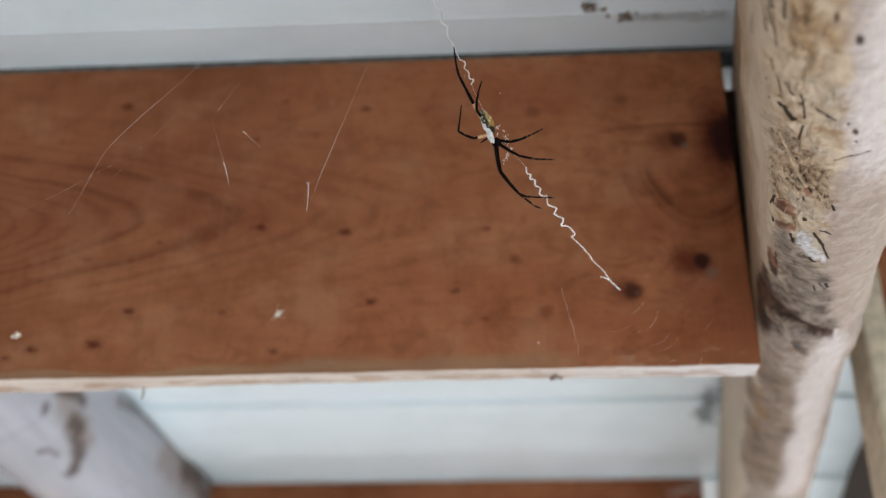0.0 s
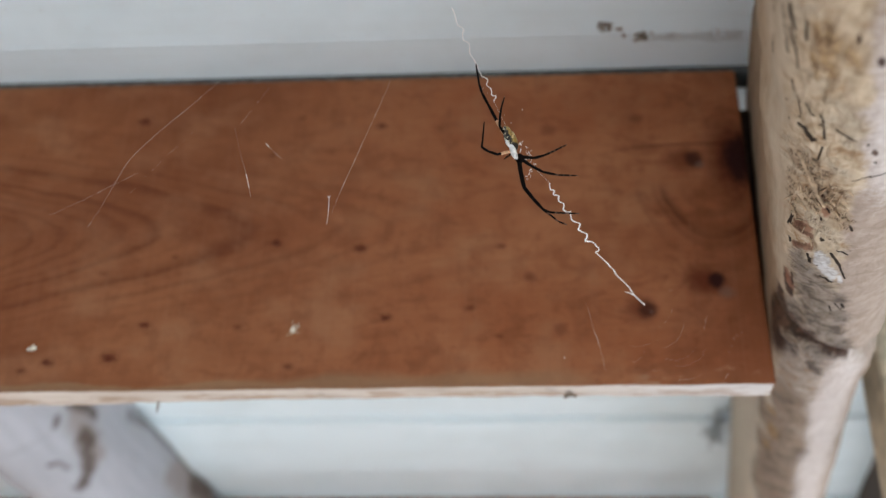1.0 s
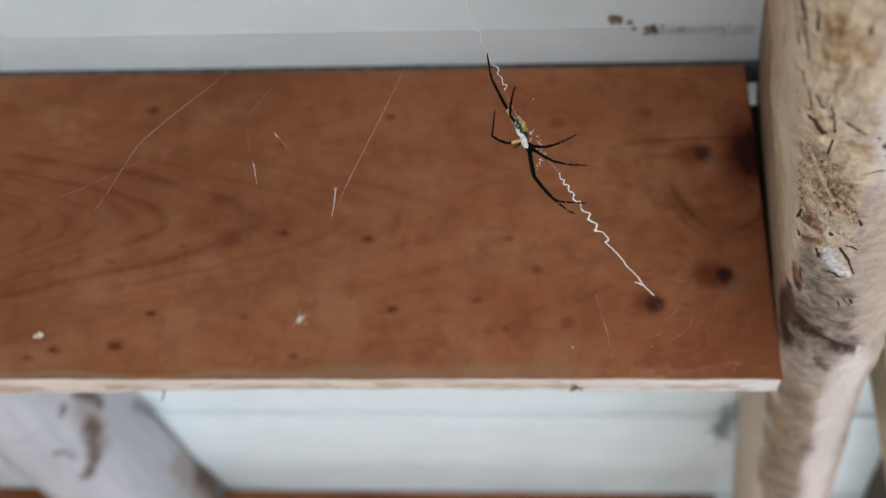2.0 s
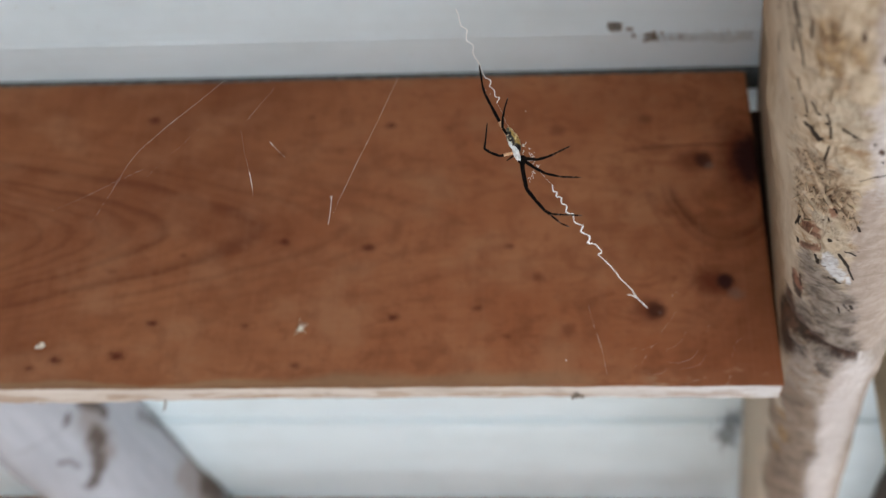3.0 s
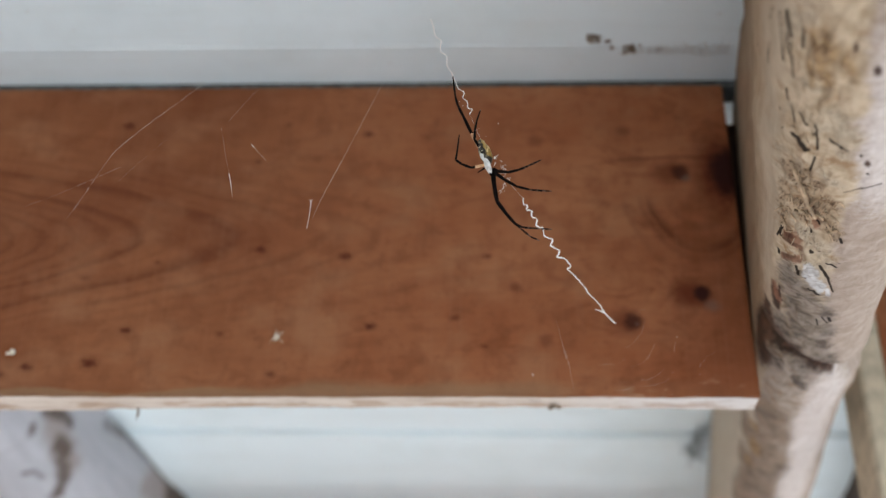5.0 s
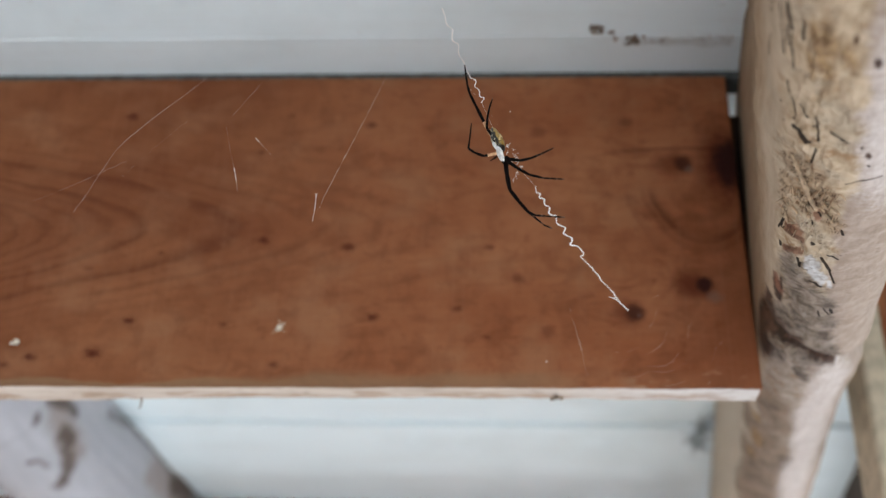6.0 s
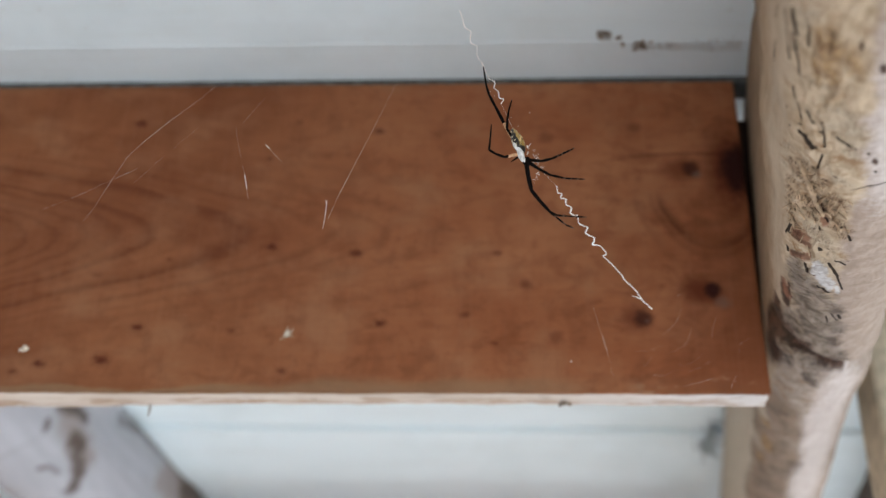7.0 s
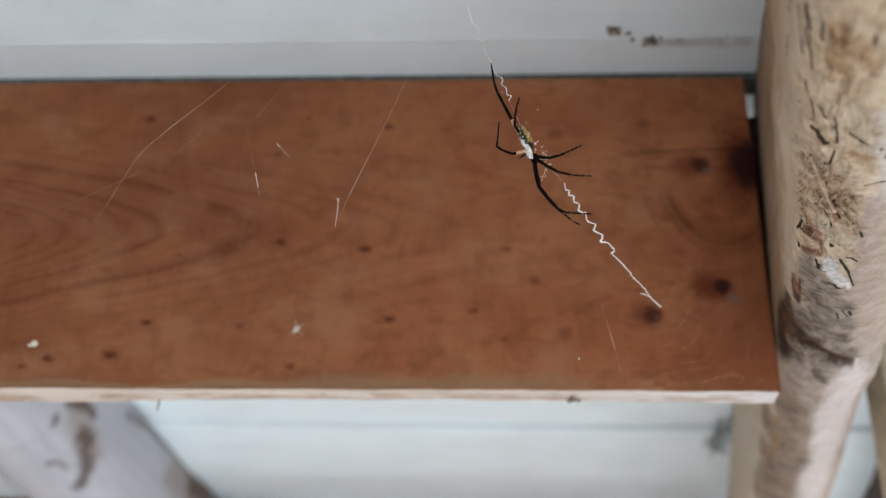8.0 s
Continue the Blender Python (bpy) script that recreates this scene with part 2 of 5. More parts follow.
    loop = k.math("ADD", loop, k.math("ADD", k.math("MULTIPLY", shake, 0.16), k.math("MULTIPLY", slow, 0.8)))
    curl = 0.0
    for r, much in ((0.0150, 0.25), (0.0245, 0.75), (0.0285, 0.35), (0.0370, 0.25)):
        curl = k.math("MAXIMUM", curl, k.math("MULTIPLY", k.ramp(loop, r - 0.0048, r, 0.0, much), k.ramp(loop, r, r + 0.0022, 1.0, 0.0)))
    curl = k.math("MULTIPLY", curl, k.math("MULTIPLY", k.ramp(z, 0.104, 0.116, 1.0, 0.0), k.ramp(z, 0.064, 0.078)))
    grain = k.noise(k.vec("MULTIPLY", p, (26.0, 26.0, 420.0)), 1.0, 5.0, 0.6)
    cloud = k.noise(k.vec("MULTIPLY", p, (9.0, 1.0, 17.0)), 1.0, 5.0, 0.6)
    blot = k.noise(k.vec("MULTIPLY", p, (46.0, 1.0, 70.0)), 1.0, 5.0, 0.65, 0.6)
    # The fall of light to the left, put into the wood's tone.
    left_shade = k.math("MULTIPLY", k.ramp(x, -0.30, -0.10, 1.0, 0.0), k.ramp(k.math("ADD", z, k.math("MULTIPLY", k.math("SUBTRACT", cloud, 0.5), 0.12)), 0.03, 0.17, 0.88, 1.15))
    base_wood = k.mix(k.ramp(cloud, 0.32, 0.68), (0.283, 0.094, 0.036), (0.380, 0.155, 0.070))
    col = k.mix(k.math("MULTIPLY", left_shade, 0.88), base_wood, k.mix(k.ramp(cloud, 0.35, 0.65), (0.165, 0.054, 0.019), (0.232, 0.086, 0.034)))
    red = (0.105, 0.026, 0.008)
    col = k.mix(k.math("MULTIPLY", late, 0.84), col, red)
    col = k.mix(k.math("MULTIPLY", k.ramp(grain, 0.38, 0.70), 0.12), col, (0.14, 0.043, 0.016))
    col = k.mix(k.math("MULTIPLY", k.ramp(blot, 0.50, 0.66), 0.36), col, (0.150, 0.040, 0.012))
    fleck = k.noise(k.vec("MULTIPLY", p, (110.0, 1.0, 190.0)), 1.0, 4.0, 0.7, 0.4)
    col = k.mix(k.math("MULTIPLY", k.ramp(fleck, 0.54, 0.66), 0.24), col, (0.125, 0.034, 0.011))
    pale = k.noise(k.vec("MULTIPLY", p, (26.0, 1.0, 40.0)), 1.0, 4.0, 0.6)
    col = k.mix(k.math("MULTIPLY", k.ramp(pale, 0.46, 0.70), 0.36), col, (0.340, 0.170, 0.088))
    # Shade of the rafter corner painted as redder, darker wood towards the nailed end, with an uneven border; smudges
    # that cross the grain.
    corner_shade = k.ramp(k.math("ADD", k.math("ADD", x, k.math("MULTIPLY", z, -0.25)), k.math("MULTIPLY", k.math("SUBTRACT", blot, 0.5), 0.10)), -0.085, -0.010)
    col = k.mix(k.math("MULTIPLY", corner_shade, 0.66), col, (0.168, 0.047, 0.016))
    col = k.mix(k.math("MULTIPLY", arch, 0.52), col, (0.075, 0.016, 0.005))
    col = k.mix(k.math("MULTIPLY", k.math("MULTIPLY", curl, patchy), 0.85), col, (0.075, 0.016, 0.005))
    smudge = k.noise(k.vec("MULTIPLY", p, (62.0, 1.0, 40.0)), 1.0, 4.0, 0.65, 0.3)
    col = k.mix(k.math("MULTIPLY", k.ramp(smudge, 0.46, 0.68), 0.30), col, (0.140, 0.040, 0.013))
    saws = k.noise(k.vec("MULTIPLY", p, (700.0, 1.0, 9.0)), 1.0, 2.0)
    col = k.mix(k.math("MULTIPLY", k.ramp(saws, 0.5, 0.75), 0.11), col, (0.34, 0.17, 0.10))
    # Dusty, worn strip along the lower arris, broken by darker chips.
    wear = k.noise(k.vec("MULTIPLY", p, (16.0, 1.0, 70.0)), 1.0, 5.0, 0.6)
    reach = k.ramp(x, -0.30, -0.16, 0.003, 0.011)
    worn = k.ramp(k.math("DIVIDE", k.math("ADD", z, k.math("MULTIPLY", k.math("SUBTRACT", wear, 0.5), 0.016)), reach), 0.25, 1.0, 1.0, 0.0)
    col = k.mix(k.math("MULTIPLY", worn, k.ramp(x, -0.12, -0.07, 0.62, 0.08)), col, (0.255, 0.160, 0.090))
    chip = k.math("MULTIPLY", k.ramp(k.noise(k.vec("MULTIPLY", p, (42.0, 1.0, 170.0)), 1.0, 4.0, 0.6), 0.54, 0.64), k.math("MULTIPLY", k.ramp(z, 0.004, 0.012, 1.0, 0.0), k.ramp(x, -0.07, -0.045)))
    col = k.mix(k.math("MULTIPLY", chip, 0.75), col, (0.46, 0.30, 0.19))
    col = k.mix(glow, col, (0.092, 0.013, 0.003))
    col = k.mix(dark, col, (0.026, 0.006, 0.004))
    col = k.mix(smear, col, (0.150, 0.118, 0.100))
    col = k.mix(speck, col, (0.072, 0.012, 0.004))
    high = k.math("SUBTRACT", k.math("MULTIPLY", grain, 0.5), k.math("ADD", k.math("MULTIPLY", late, 0.4), speck))
    return k.done(col, k.ramp(cloud, 0.3, 0.7, 0.62, 0.78), high, 0.0006, 0.35, spec=0.15)


def wood_edge():
    k = Nodes("underlit_edge_wood")
    p = k.coord()
    x, y, z = k.axes(p)
    grain = k.noise(k.vec("MULTIPLY", p, (18.0, 160.0, 160.0)), 1.0, 5.0, 0.6)
    spot = k.noise(k.vec("MULTIPLY", p, (60.0, 130.0, 130.0)), 1.0, 3.0)
    # Light from below is put into this colour, far paler than the face.
    col = k.mix(k.ramp(grain, 0.3, 0.7), (0.44, 0.365, 0.295), (0.59, 0.525, 0.455))
    # Greyer, paler length towards the nailed end.
    col = k.mix(k.ramp(k.math("ADD", x, k.math("MULTIPLY", spot, 0.06)), -0.10, 0.02, 0.0, 0.75), col, (0.60, 0.59, 0.58))
    col = k.mix(k.math("MULTIPLY", k.ramp(spot, 0.58, 0.72), 0.5), col, (0.17, 0.10, 0.05))
    # Brown stains and chips, most along the rear arris.
    chips = k.noise(k.vec("MULTIPLY", p, (34.0, 90.0, 90.0)), 1.0, 4.0, 0.65)
    chips = k.math("ADD", chips, k.ramp(y, 0.003, 0.0095, -0.10, 0.06))
    col = k.mix(k.math("MULTIPLY", k.ramp(chips, 0.50, 0.62), 0.55), col, (0.30, 0.185, 0.11))
    return k.done(col, 0.75, grain, 0.0006, 0.4, spec=0.3)


def vinyl():
    k = Nodes("white_vinyl")
    p = k.coord()
    dirt = k.noise(p, 7.0, 6.0, 0.65)
    fine = k.noise(p, 160.0, 4.0, 0.6)
    streak = k.noise(k.vec("MULTIPLY", p, (6.0, 60.0, 60.0)), 1.0, 4.0)
    col = k.mix(k.ramp(dirt, 0.4, 0.75), (0.755, 0.868, 0.902), (0.668, 0.768, 0.790))
    col = k.mix(k.math("MULTIPLY", k.ramp(streak, 0.5, 0.8), 0.25), col, (0.57, 0.60, 0.575))
    col = k.mix(k.math("MULTIPLY", k.ramp(fine, 0.66, 0.78), 0.25), col, (0.45, 0.42, 0.36))
    return k.done(col, k.ramp(dirt, 0.3, 0.8, 0.38, 0.6), fine, 0.0003, 0.15)


CEIL = 0.1875          # underside of the soffit
# Rafter sections: along y, then x of the left flank at the soffit, low left flank, right flank, and z of the widest place.
RAFTER = ((-0.60, -0.0655, -0.0960, -0.0450, -0.004), (-0.36, -0.0367, -0.0640, -0.0035, 0.000), (-0.276, -0.0266, -0.0525, 0.0092, -0.002),
          (-0.196, -0.0160, -0.0366, 0.0236, 0.010), (-0.128, -0.0075, -0.0236, 0.0330, 0.018), (-0.060, 0.0008, -0.0090, 0.0421, 0.026),
          (0.010, 0.0080, 0.0014, 0.0520, 0.033), (0.088, 0.0171, 0.0110, 0.0640, 0.050), (0.154, 0.0250, 0.0220, 0.0735, 0.058),
          (0.256, 0.0372, 0.0340, 0.0890, 0.070), (0.386, 0.0528, 0.0500, 0.1065, 0.080), (0.637, 0.0829, 0.0800, 0.1370, 0.095),
          (1.0, 0.1265, 0.1240, 0.1900, 0.110), (1.66, 0.2057, 0.2030, 0.2700, 0.120))
LEFT_RAFTER = tuple((y, -0.600 + 0.11 * y, -0.605 + 0.11 * y, -0.505 + 0.11 * y, 0.146) for y in (-0.25, 0.0, 0.2, 0.4, 0.6, 0.8, 1.1, 1.66))
THIRD_RAFTER = tuple((y, 0.150 + 0.10 * y, 0.148 + 0.10 * y, 0.252 + 0.10 * y, 0.140) for y in (-0.25, 0.0, 0.2, 0.4, 0.6, 0.8, 1.1, 1.66))


def on_rafter(rows, y, angle):
    """A place on a rafter's flank: how far along it, and at which angle round its lower half (over 360 or under 180: up the sides)."""
    t = np.array(rows)
    top, low, right, cz = (float(np.interp(y, t[:, 0], t[:, c])) for c in (1, 2, 3, 4))
    cx, r = (low + right) / 2, (right - low) / 2
    if 180 <= angle <= 360:
        return (cx + r * math.cos(radians(angle)), y, cz + r * math.sin(radians(angle)))
    if angle > 360:
        return (right, y, cz + (CEIL - cz) * (angle - 360) / 72)
    q = (180 - angle) / 72
    return (low + (top - low) * q, y, cz + (CEIL - cz) * q)


# Marks on the pole: along and angle of both ends, then the radius.
SLITS = ((-0.2716, 205, -0.2664, 204, 0.0003), (-0.2548, 203, -0.2436, 202, 0.0004), (-0.2764, 217, -0.2672, 220, 0.0008), (-0.2668, 217, -0.2588, 218, 0.0003),
         (-0.2648, 220, -0.2476, 222, 0.0002), (-0.2744, 227, -0.2664, 228, 0.0005), (-0.2732, 211, -0.2676, 213, 0.0002), (-0.2660, 213, -0.2528, 215, 0.0002),
         (-0.2400, 218, -0.2336, 219, 0.0003), (-0.2328, 222, -0.2248, 226, 0.0003), (-0.2320, 239, -0.2160, 241, 0.0004), (-0.2220, 224, -0.2228, 226, 0.0004),
         (-0.2176, 225, -0.2172, 229, 0.0010), (-0.2172, 229, -0.2132, 234, 0.0015), (-0.2240, 237, -0.2252, 239, 0.0003), (-0.2320, 228, -0.2280, 234, 0.0002),
         (-0.2104, 240, -0.2008, 238, 0.0003), (-0.2248, 247, -0.2200, 258, 0.0002), (-0.1952, 259, -0.1968, 269, 0.0004), (-0.1960, 269, -0.1984, 280, 0.0002),
         (-0.2260, 214, -0.2252, 214, 0.0003), (-0.2164, 217, -0.2156, 217, 0.0003), (-0.1488, 221, -0.1412, 220, 0.0009), (-0.1384, 217, -0.1452, 219, 0.0005),
         (-0.1292, 219, -0.1256, 220, 0.0007), (-0.1640, 253, -0.1628, 256, 0.0005), (-0.1588, 262, -0.1548, 264, 0.0006), (-0.1668, 246, -0.1644, 248, 0.0004),
         (-0.1600, 242, -0.1560, 243, 0.0004), (-0.2188, 265, -0.2176, 265, 0.0004), (-0.2060, 270, -0.2056, 271, 0.0004), (-0.2212, 253, -0.2208, 254, 0.0005),
         (-0.1428, 245, -0.1412, 246, 0.0008), (-0.1256, 236, -0.1180, 238, 0.0007), (-0.1320, 253, -0.1228, 260, 0.0007), (-0.1228, 260, -0.1092, 265, 0.0005),
         (-0.1356, 257, -0.1332, 264, 0.0006), (-0.1080, 247, -0.1044, 255, 0.0009), (-0.0820, 266, -0.0768, 268, 0.0007), (-0.0824, 260, -0.0740, 266, 0.0003),
         (-0.0784, 256, -0.0712, 258, 0.0004), (-0.0688, 219, -0.0676, 220, 0.0007))
RUSTS = ((-0.1460, 226, -0.1460, 234, 0.0024), (-0.1436, 230, -0.1420, 237, 0.0017), (-0.1268, 224, -0.1324, 238, 0.0013), (-0.1760, 240, -0.1640, 246, 0.0016), (-0.0900, 214, -0.0780, 220, 0.0020))
# Reddish stains; the rows round y -0.03 also paint the crease's shadow.
REDS = ((-0.0912, 220, -0.0828, 221, 0.0010),
        (-0.0290, 190, -0.0330, 212, 0.0085), (-0.0216, 190, -0.0036, 206, 0.0064), (-0.0300, 216, -0.0310, 241, 0.0058), (-0.0304, 241, -0.0236, 261, 0.0036),
        (-0.0208, 264, -0.0140, 285, 0.0028), (-0.2136, 269, -0.2124, 270, 0.0009), (-0.2668, 265, -0.2660, 266, 0.0010), (-0.2748, 254, -0.2744, 254, 0.0008), (-0.0640, 200, -0.0600, 206, 0.0020),
        (-0.0520, 204, -0.0300, 214, 0.0052), (-0.0840, 214, -0.0700, 218, 0.0024))
GREYS = ((-0.0936, 249, -0.0828, 262, 0.0049), (-0.0772, 246, -0.0648, 267, 0.0049), (-0.0568, 242, -0.0460, 262, 0.0054), (-0.0460, 262, -0.0236, 279, 0.0046),
         (-0.1160, 228, -0.1100, 230, 0.0046), (-0.0624, 244, -0.0592, 247, 0.0030), (-0.0072, 210, -0.0096, 227, 0.0040), (-0.0030, 248, 0.0040, 258, 0.0030),
         (-0.0950, 240, -0.0280, 256, 0.0115), (-0.0560, 222, -0.0300, 236, 0.0060))
WHITES = ((-0.1220, 246, -0.1124, 255, 0.0027), (-0.1280, 245, -0.1248, 250, 0.0020), (-0.1112, 261, -0.1060, 262, 0.0011))
BROWNS = ((0.0860, 221, 0.0888, 232, 0.0040), (0.1360, 200, 0.1460, 216, 0.0075), (0.0928, 232, 0.1016, 251, 0.0080), (0.1932, 202, 0.1908, 214, 0.0070),
          (0.1996, 220, 0.1828, 245, 0.0080), (0.1448, 233, 0.1656, 254, 0.0090), (0.2260, 215, 0.2240, 248, 0.0090), (0.0640, 225, 0.0760, 245, 0.0060), (0.2700, 215, 0.2700, 250, 0.0120))
ROSY = ((-0.265, 284, -0.206, 284, 0.0135), (0.010, 285, 0.080, 285, 0.0120), (0.080, 280, 0.300, 280, 0.0160))
OCHRES = ((-0.2708, 239, -0.2690, 243, 0.0030), (-0.2732, 233, -0.2688, 236, 0.0018), (-0.2640, 238, -0.2560, 243, 0.0026), (-0.2600, 232, -0.2540, 235, 0.0014), (-0.2690, 250, -0.2650, 254, 0.0020), (0.1544, 217, 0.1592, 225, 0.0036), (0.1908, 214, 0.1904, 219, 0.0030), (0.1180, 212, 0.1220, 220, 0.0026))
TORN = ((-0.1956, 223, -0.1872, 243, 0.0034), (-0.1872, 243, -0.1800, 253, 0.0034), (-0.1788, 222, -0.1676, 241, 0.0034), (-0.1664, 220, -0.1472, 228, 0.0030),
        (-0.1740, 247, -0.1612, 259, 0.0030), (-0.1996, 238, -0.1920, 245, 0.0030))


def peeled_log():
    """Bark-free pole: u runs round it, v along it in metres."""
    k = Nodes("peeled_log")
    p = k.coord()
    uv = k.n("UVMap").outputs[0]
    u, v, w = k.axes(uv)
    ragged = k.math("SUBTRACT", k.noise(p, 330.0, 4.0, 0.65), 0.5)

    def stains(name, soft, torn):
        node = k.n("Attribute")
        node.attribute_name = name
        d = k.math("ADD", node.outputs["Fac"], k.math("MULTIPLY", ragged, torn))
        return k.ramp(d, 1 - soft, 1 + soft * 0.4, 1.0, 0.0)

    wob = k.math("MULTIPLY", k.math("SUBTRACT", k.noise(p, 45.0, 5.0, 0.6), 0.5), 0.10)
    uu = k.math("ADD", u, wob)
    fibre = k.noise(k.join(k.math("MULTIPLY", u, 26.0), k.math("MULTIPLY", v, 14.0), 0.0), 2.0, 6.0, 0.65, 0.4)
    crack = k.noise(k.join(k.math("ADD", k.math("MULTIPLY", u, 300.0), k.math("MULTIPLY", v, 230.0)), k.math("MULTIPLY", v, 190.0), 0.0), 1.6, 4.0, 0.65, 1.0)
    fine = k.noise(p, 900.0, 4.0, 0.65)
    mott = k.noise(p, 150.0, 5.0, 0.62, 0.8)
    big = k.noise(p, 55.0, 4.0, 0.55, 0.4)
    # Left flank: shade put into the colour, browner beside the plank, lit cream beyond.
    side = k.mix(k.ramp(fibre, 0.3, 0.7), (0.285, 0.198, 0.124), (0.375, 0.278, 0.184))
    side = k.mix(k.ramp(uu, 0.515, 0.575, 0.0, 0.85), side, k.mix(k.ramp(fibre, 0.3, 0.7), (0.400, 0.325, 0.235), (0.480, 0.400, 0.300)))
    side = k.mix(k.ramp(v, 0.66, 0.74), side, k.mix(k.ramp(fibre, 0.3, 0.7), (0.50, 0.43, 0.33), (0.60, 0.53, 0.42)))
    cream = k.mix(k.ramp(mott, 0.3, 0.7), (0.375, 0.286, 0.186), (0.575, 0.476, 0.348))
    cream = k.mix(k.ramp(big, 0.45, 0.65, 0.0, 0.60), cream, (0.470, 0.405, 0.310))
    past = k.ramp(k.math("ADD", k.axes(p)[1], k.math("MULTIPLY", ragged, 0.012)), -0.026, -0.012)
    cream = k.mix(k.math("MULTIPLY", past, 0.85), cream, k.mix(k.ramp(mott, 0.3, 0.7), (0.250, 0.205, 0.168), (0.400, 0.345, 0.300)))
    amber = k.math("MULTIPLY", k.ramp(k.noise(p, 115.0, 4.0, 0.6, 0.7), 0.54, 0.66), k.ramp(v, 0.20, 0.42, 0.15, 0.70))
    cream = k.mix(amber, cream, (0.270, 0.155, 0.072))
    pink = k.mix(k.ramp(mott, 0.3, 0.7), (0.320, 0.256, 0.205), (0.425, 0.350, 0.295))
    pink = k.mix(stains("rosy", 0.6, 1.4), pink, k.mix(k.ramp(mott, 0.3, 0.7), (0.50, 0.445, 0.410), (0.60, 0.555, 0.525)))
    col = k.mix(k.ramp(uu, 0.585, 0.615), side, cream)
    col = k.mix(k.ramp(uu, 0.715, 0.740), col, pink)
    band = k.math("MULTIPLY", k.ramp(uu, 0.59, 0.62), k.ramp(uu, 0.70, 0.76, 1.0, 0.0))
    # Brown mottled stains on the far part of the pole.
    browns = stains("browns", 0.7, 1.3)
    col = k.mix(k.math("MULTIPLY", browns, 0.90), col, k.mix(k.ramp(k.noise(p, 70.0, 4.0, 0.6, 0.8), 0.38, 0.62), (0.140, 0.100, 0.070), (0.262, 0.195, 0.140)))
    col = k.mix(k.math("MULTIPLY", stains("ochres", 0.9, 1.6), 0.80), col, k.mix(k.ramp(mott, 0.40, 0.58), (0.155, 0.082, 0.036), (0.360, 0.235, 0.110)))
    # Torn fibres: short dark strokes in the rough band.
    torn = stains("torn", 0.7, 1.8)
    frayed = k.math("MAXIMUM", torn, k.math("MULTIPLY", k.math("MULTIPLY", band, k.ramp(big, 0.50, 0.60)), 0.45))
    clumps = k.ramp(k.noise(p, 260.0, 3.0), 0.42, 0.56)
    strokes = k.math("MULTIPLY", k.math("MULTIPLY", frayed, clumps), k.ramp(crack, 0.48, 0.55))
    col = k.mix(k.math("MULTIPLY", torn, 0.55), col, k.mix(k.ramp(mott, 0.35, 0.6), (0.180, 0.092, 0.043), (0.440, 0.320, 0.200)))
    col = k.mix(k.math("MULTIPLY", strokes, 0.85), col, (0.048, 0.022, 0.010))
    # Fine cracks across the pale flank.
    cross = k.noise(k.join(k.math("MULTIPLY", u, 20.0), k.math("MULTIPLY", v, 190.0), 0.0), 1.0, 3.0, 0.55, 0.9)
    lines = k.math("MULTIPLY", k.ramp(k.math("ABSOLUTE", k.math("SUBTRACT", cross, 0.5)), 0.004, 0.022, 1.0, 0.0), k.ramp(k.noise(p, 75.0, 2.0), 0.52, 0.60))
    lines = k.math("MULTIPLY", lines, k.ramp(uu, 0.70, 0.74))
    col = k.mix(k.math("MULTIPLY", lines, 0.30), col, (0.16, 0.095, 0.06))
    greys = stains("greys", 0.6, 1.2)
    col = k.mix(k.math("MULTIPLY", greys, 0.85), col, k.mix(k.ramp(mott, 0.36, 0.66), (0.070, 0.055, 0.044), (0.250, 0.212, 0.180)))
    reds = stains("reds", 0.6, 1.2)
    col = k.mix(k.math("MULTIPLY", reds, 0.92), col, k.mix(k.ramp(mott, 0.38, 0.64), (0.016, 0.006, 0.003), (0.070, 0.028, 0.014)))
    col = k.mix(k.math("MULTIPLY", stains("rusts", 0.6, 1.4), 0.85), col, k.mix(k.ramp(mott, 0.38, 0.62), (0.085, 0.032, 0.018), (0.250, 0.118, 0.070)))
    whites = stains("whites", 0.5, 1.4)
    col = k.mix(k.math("MULTIPLY", whites, 0.9), col, k.mix(k.ramp(mott, 0.40, 0.55), (0.40, 0.395, 0.385), (0.60, 0.61, 0.62)))
    dots = k.math("MULTIPLY", k.ramp(k.voronoi(p, 170.0), 0.05, 0.14, 1.0, 0.0), k.ramp(big, 0.55, 0.62))
    col = k.mix(k.math("MULTIPLY", dots, 0.75), col, (0.07, 0.032, 0.018))
    holes = stains("slits", 0.4, 0.6)
    col = k.mix(k.math("MULTIPLY", holes, 0.95), col, (0.014, 0.008, 0.005))
    high = k.math("ADD", k.math("MULTIPLY", fibre, 0.35), k.math("ADD", k.math("MULTIPLY", fine, 0.22), k.math("MULTIPLY", mott, 0.85)))
    high = k.math("SUBTRACT", high, k.math("ADD", k.math("MULTIPLY", strokes, 0.7), k.math("ADD", holes, k.math("ADD", k.math("MULTIPLY", lines, 0.12), k.math("MULTIPLY", reds, 0.3)))))
    return k.done(col, 0.85, high, 0.0012, 0.5, spec=0.15)


# Stains on the grey rafter: along and angle of both ends, then the radius.
STAINS = ((0.338, 358, 0.366, 370, 0.0084), (0.366, 370, 0.376, 367, 0.0094), (0.374, 343, 0.387, 341, 0.0124), (0.387, 341, 0.387, 333, 0.0112),
          (0.386, 332, 0.402, 325, 0.0097), (0.402, 325, 0.412, 320, 0.0105), (0.413, 318, 0.420, 306, 0.0105), (0.330, 336, 0.334, 332, 0.0068),
          (0.370, 301, 0.376, 308, 0.0049), (0.376, 308, 0.390, 310, 0.0045), (0.600, 406, 0.640, 416, 0.0170), (0.650, 392, 0.670, 404, 0.0160))
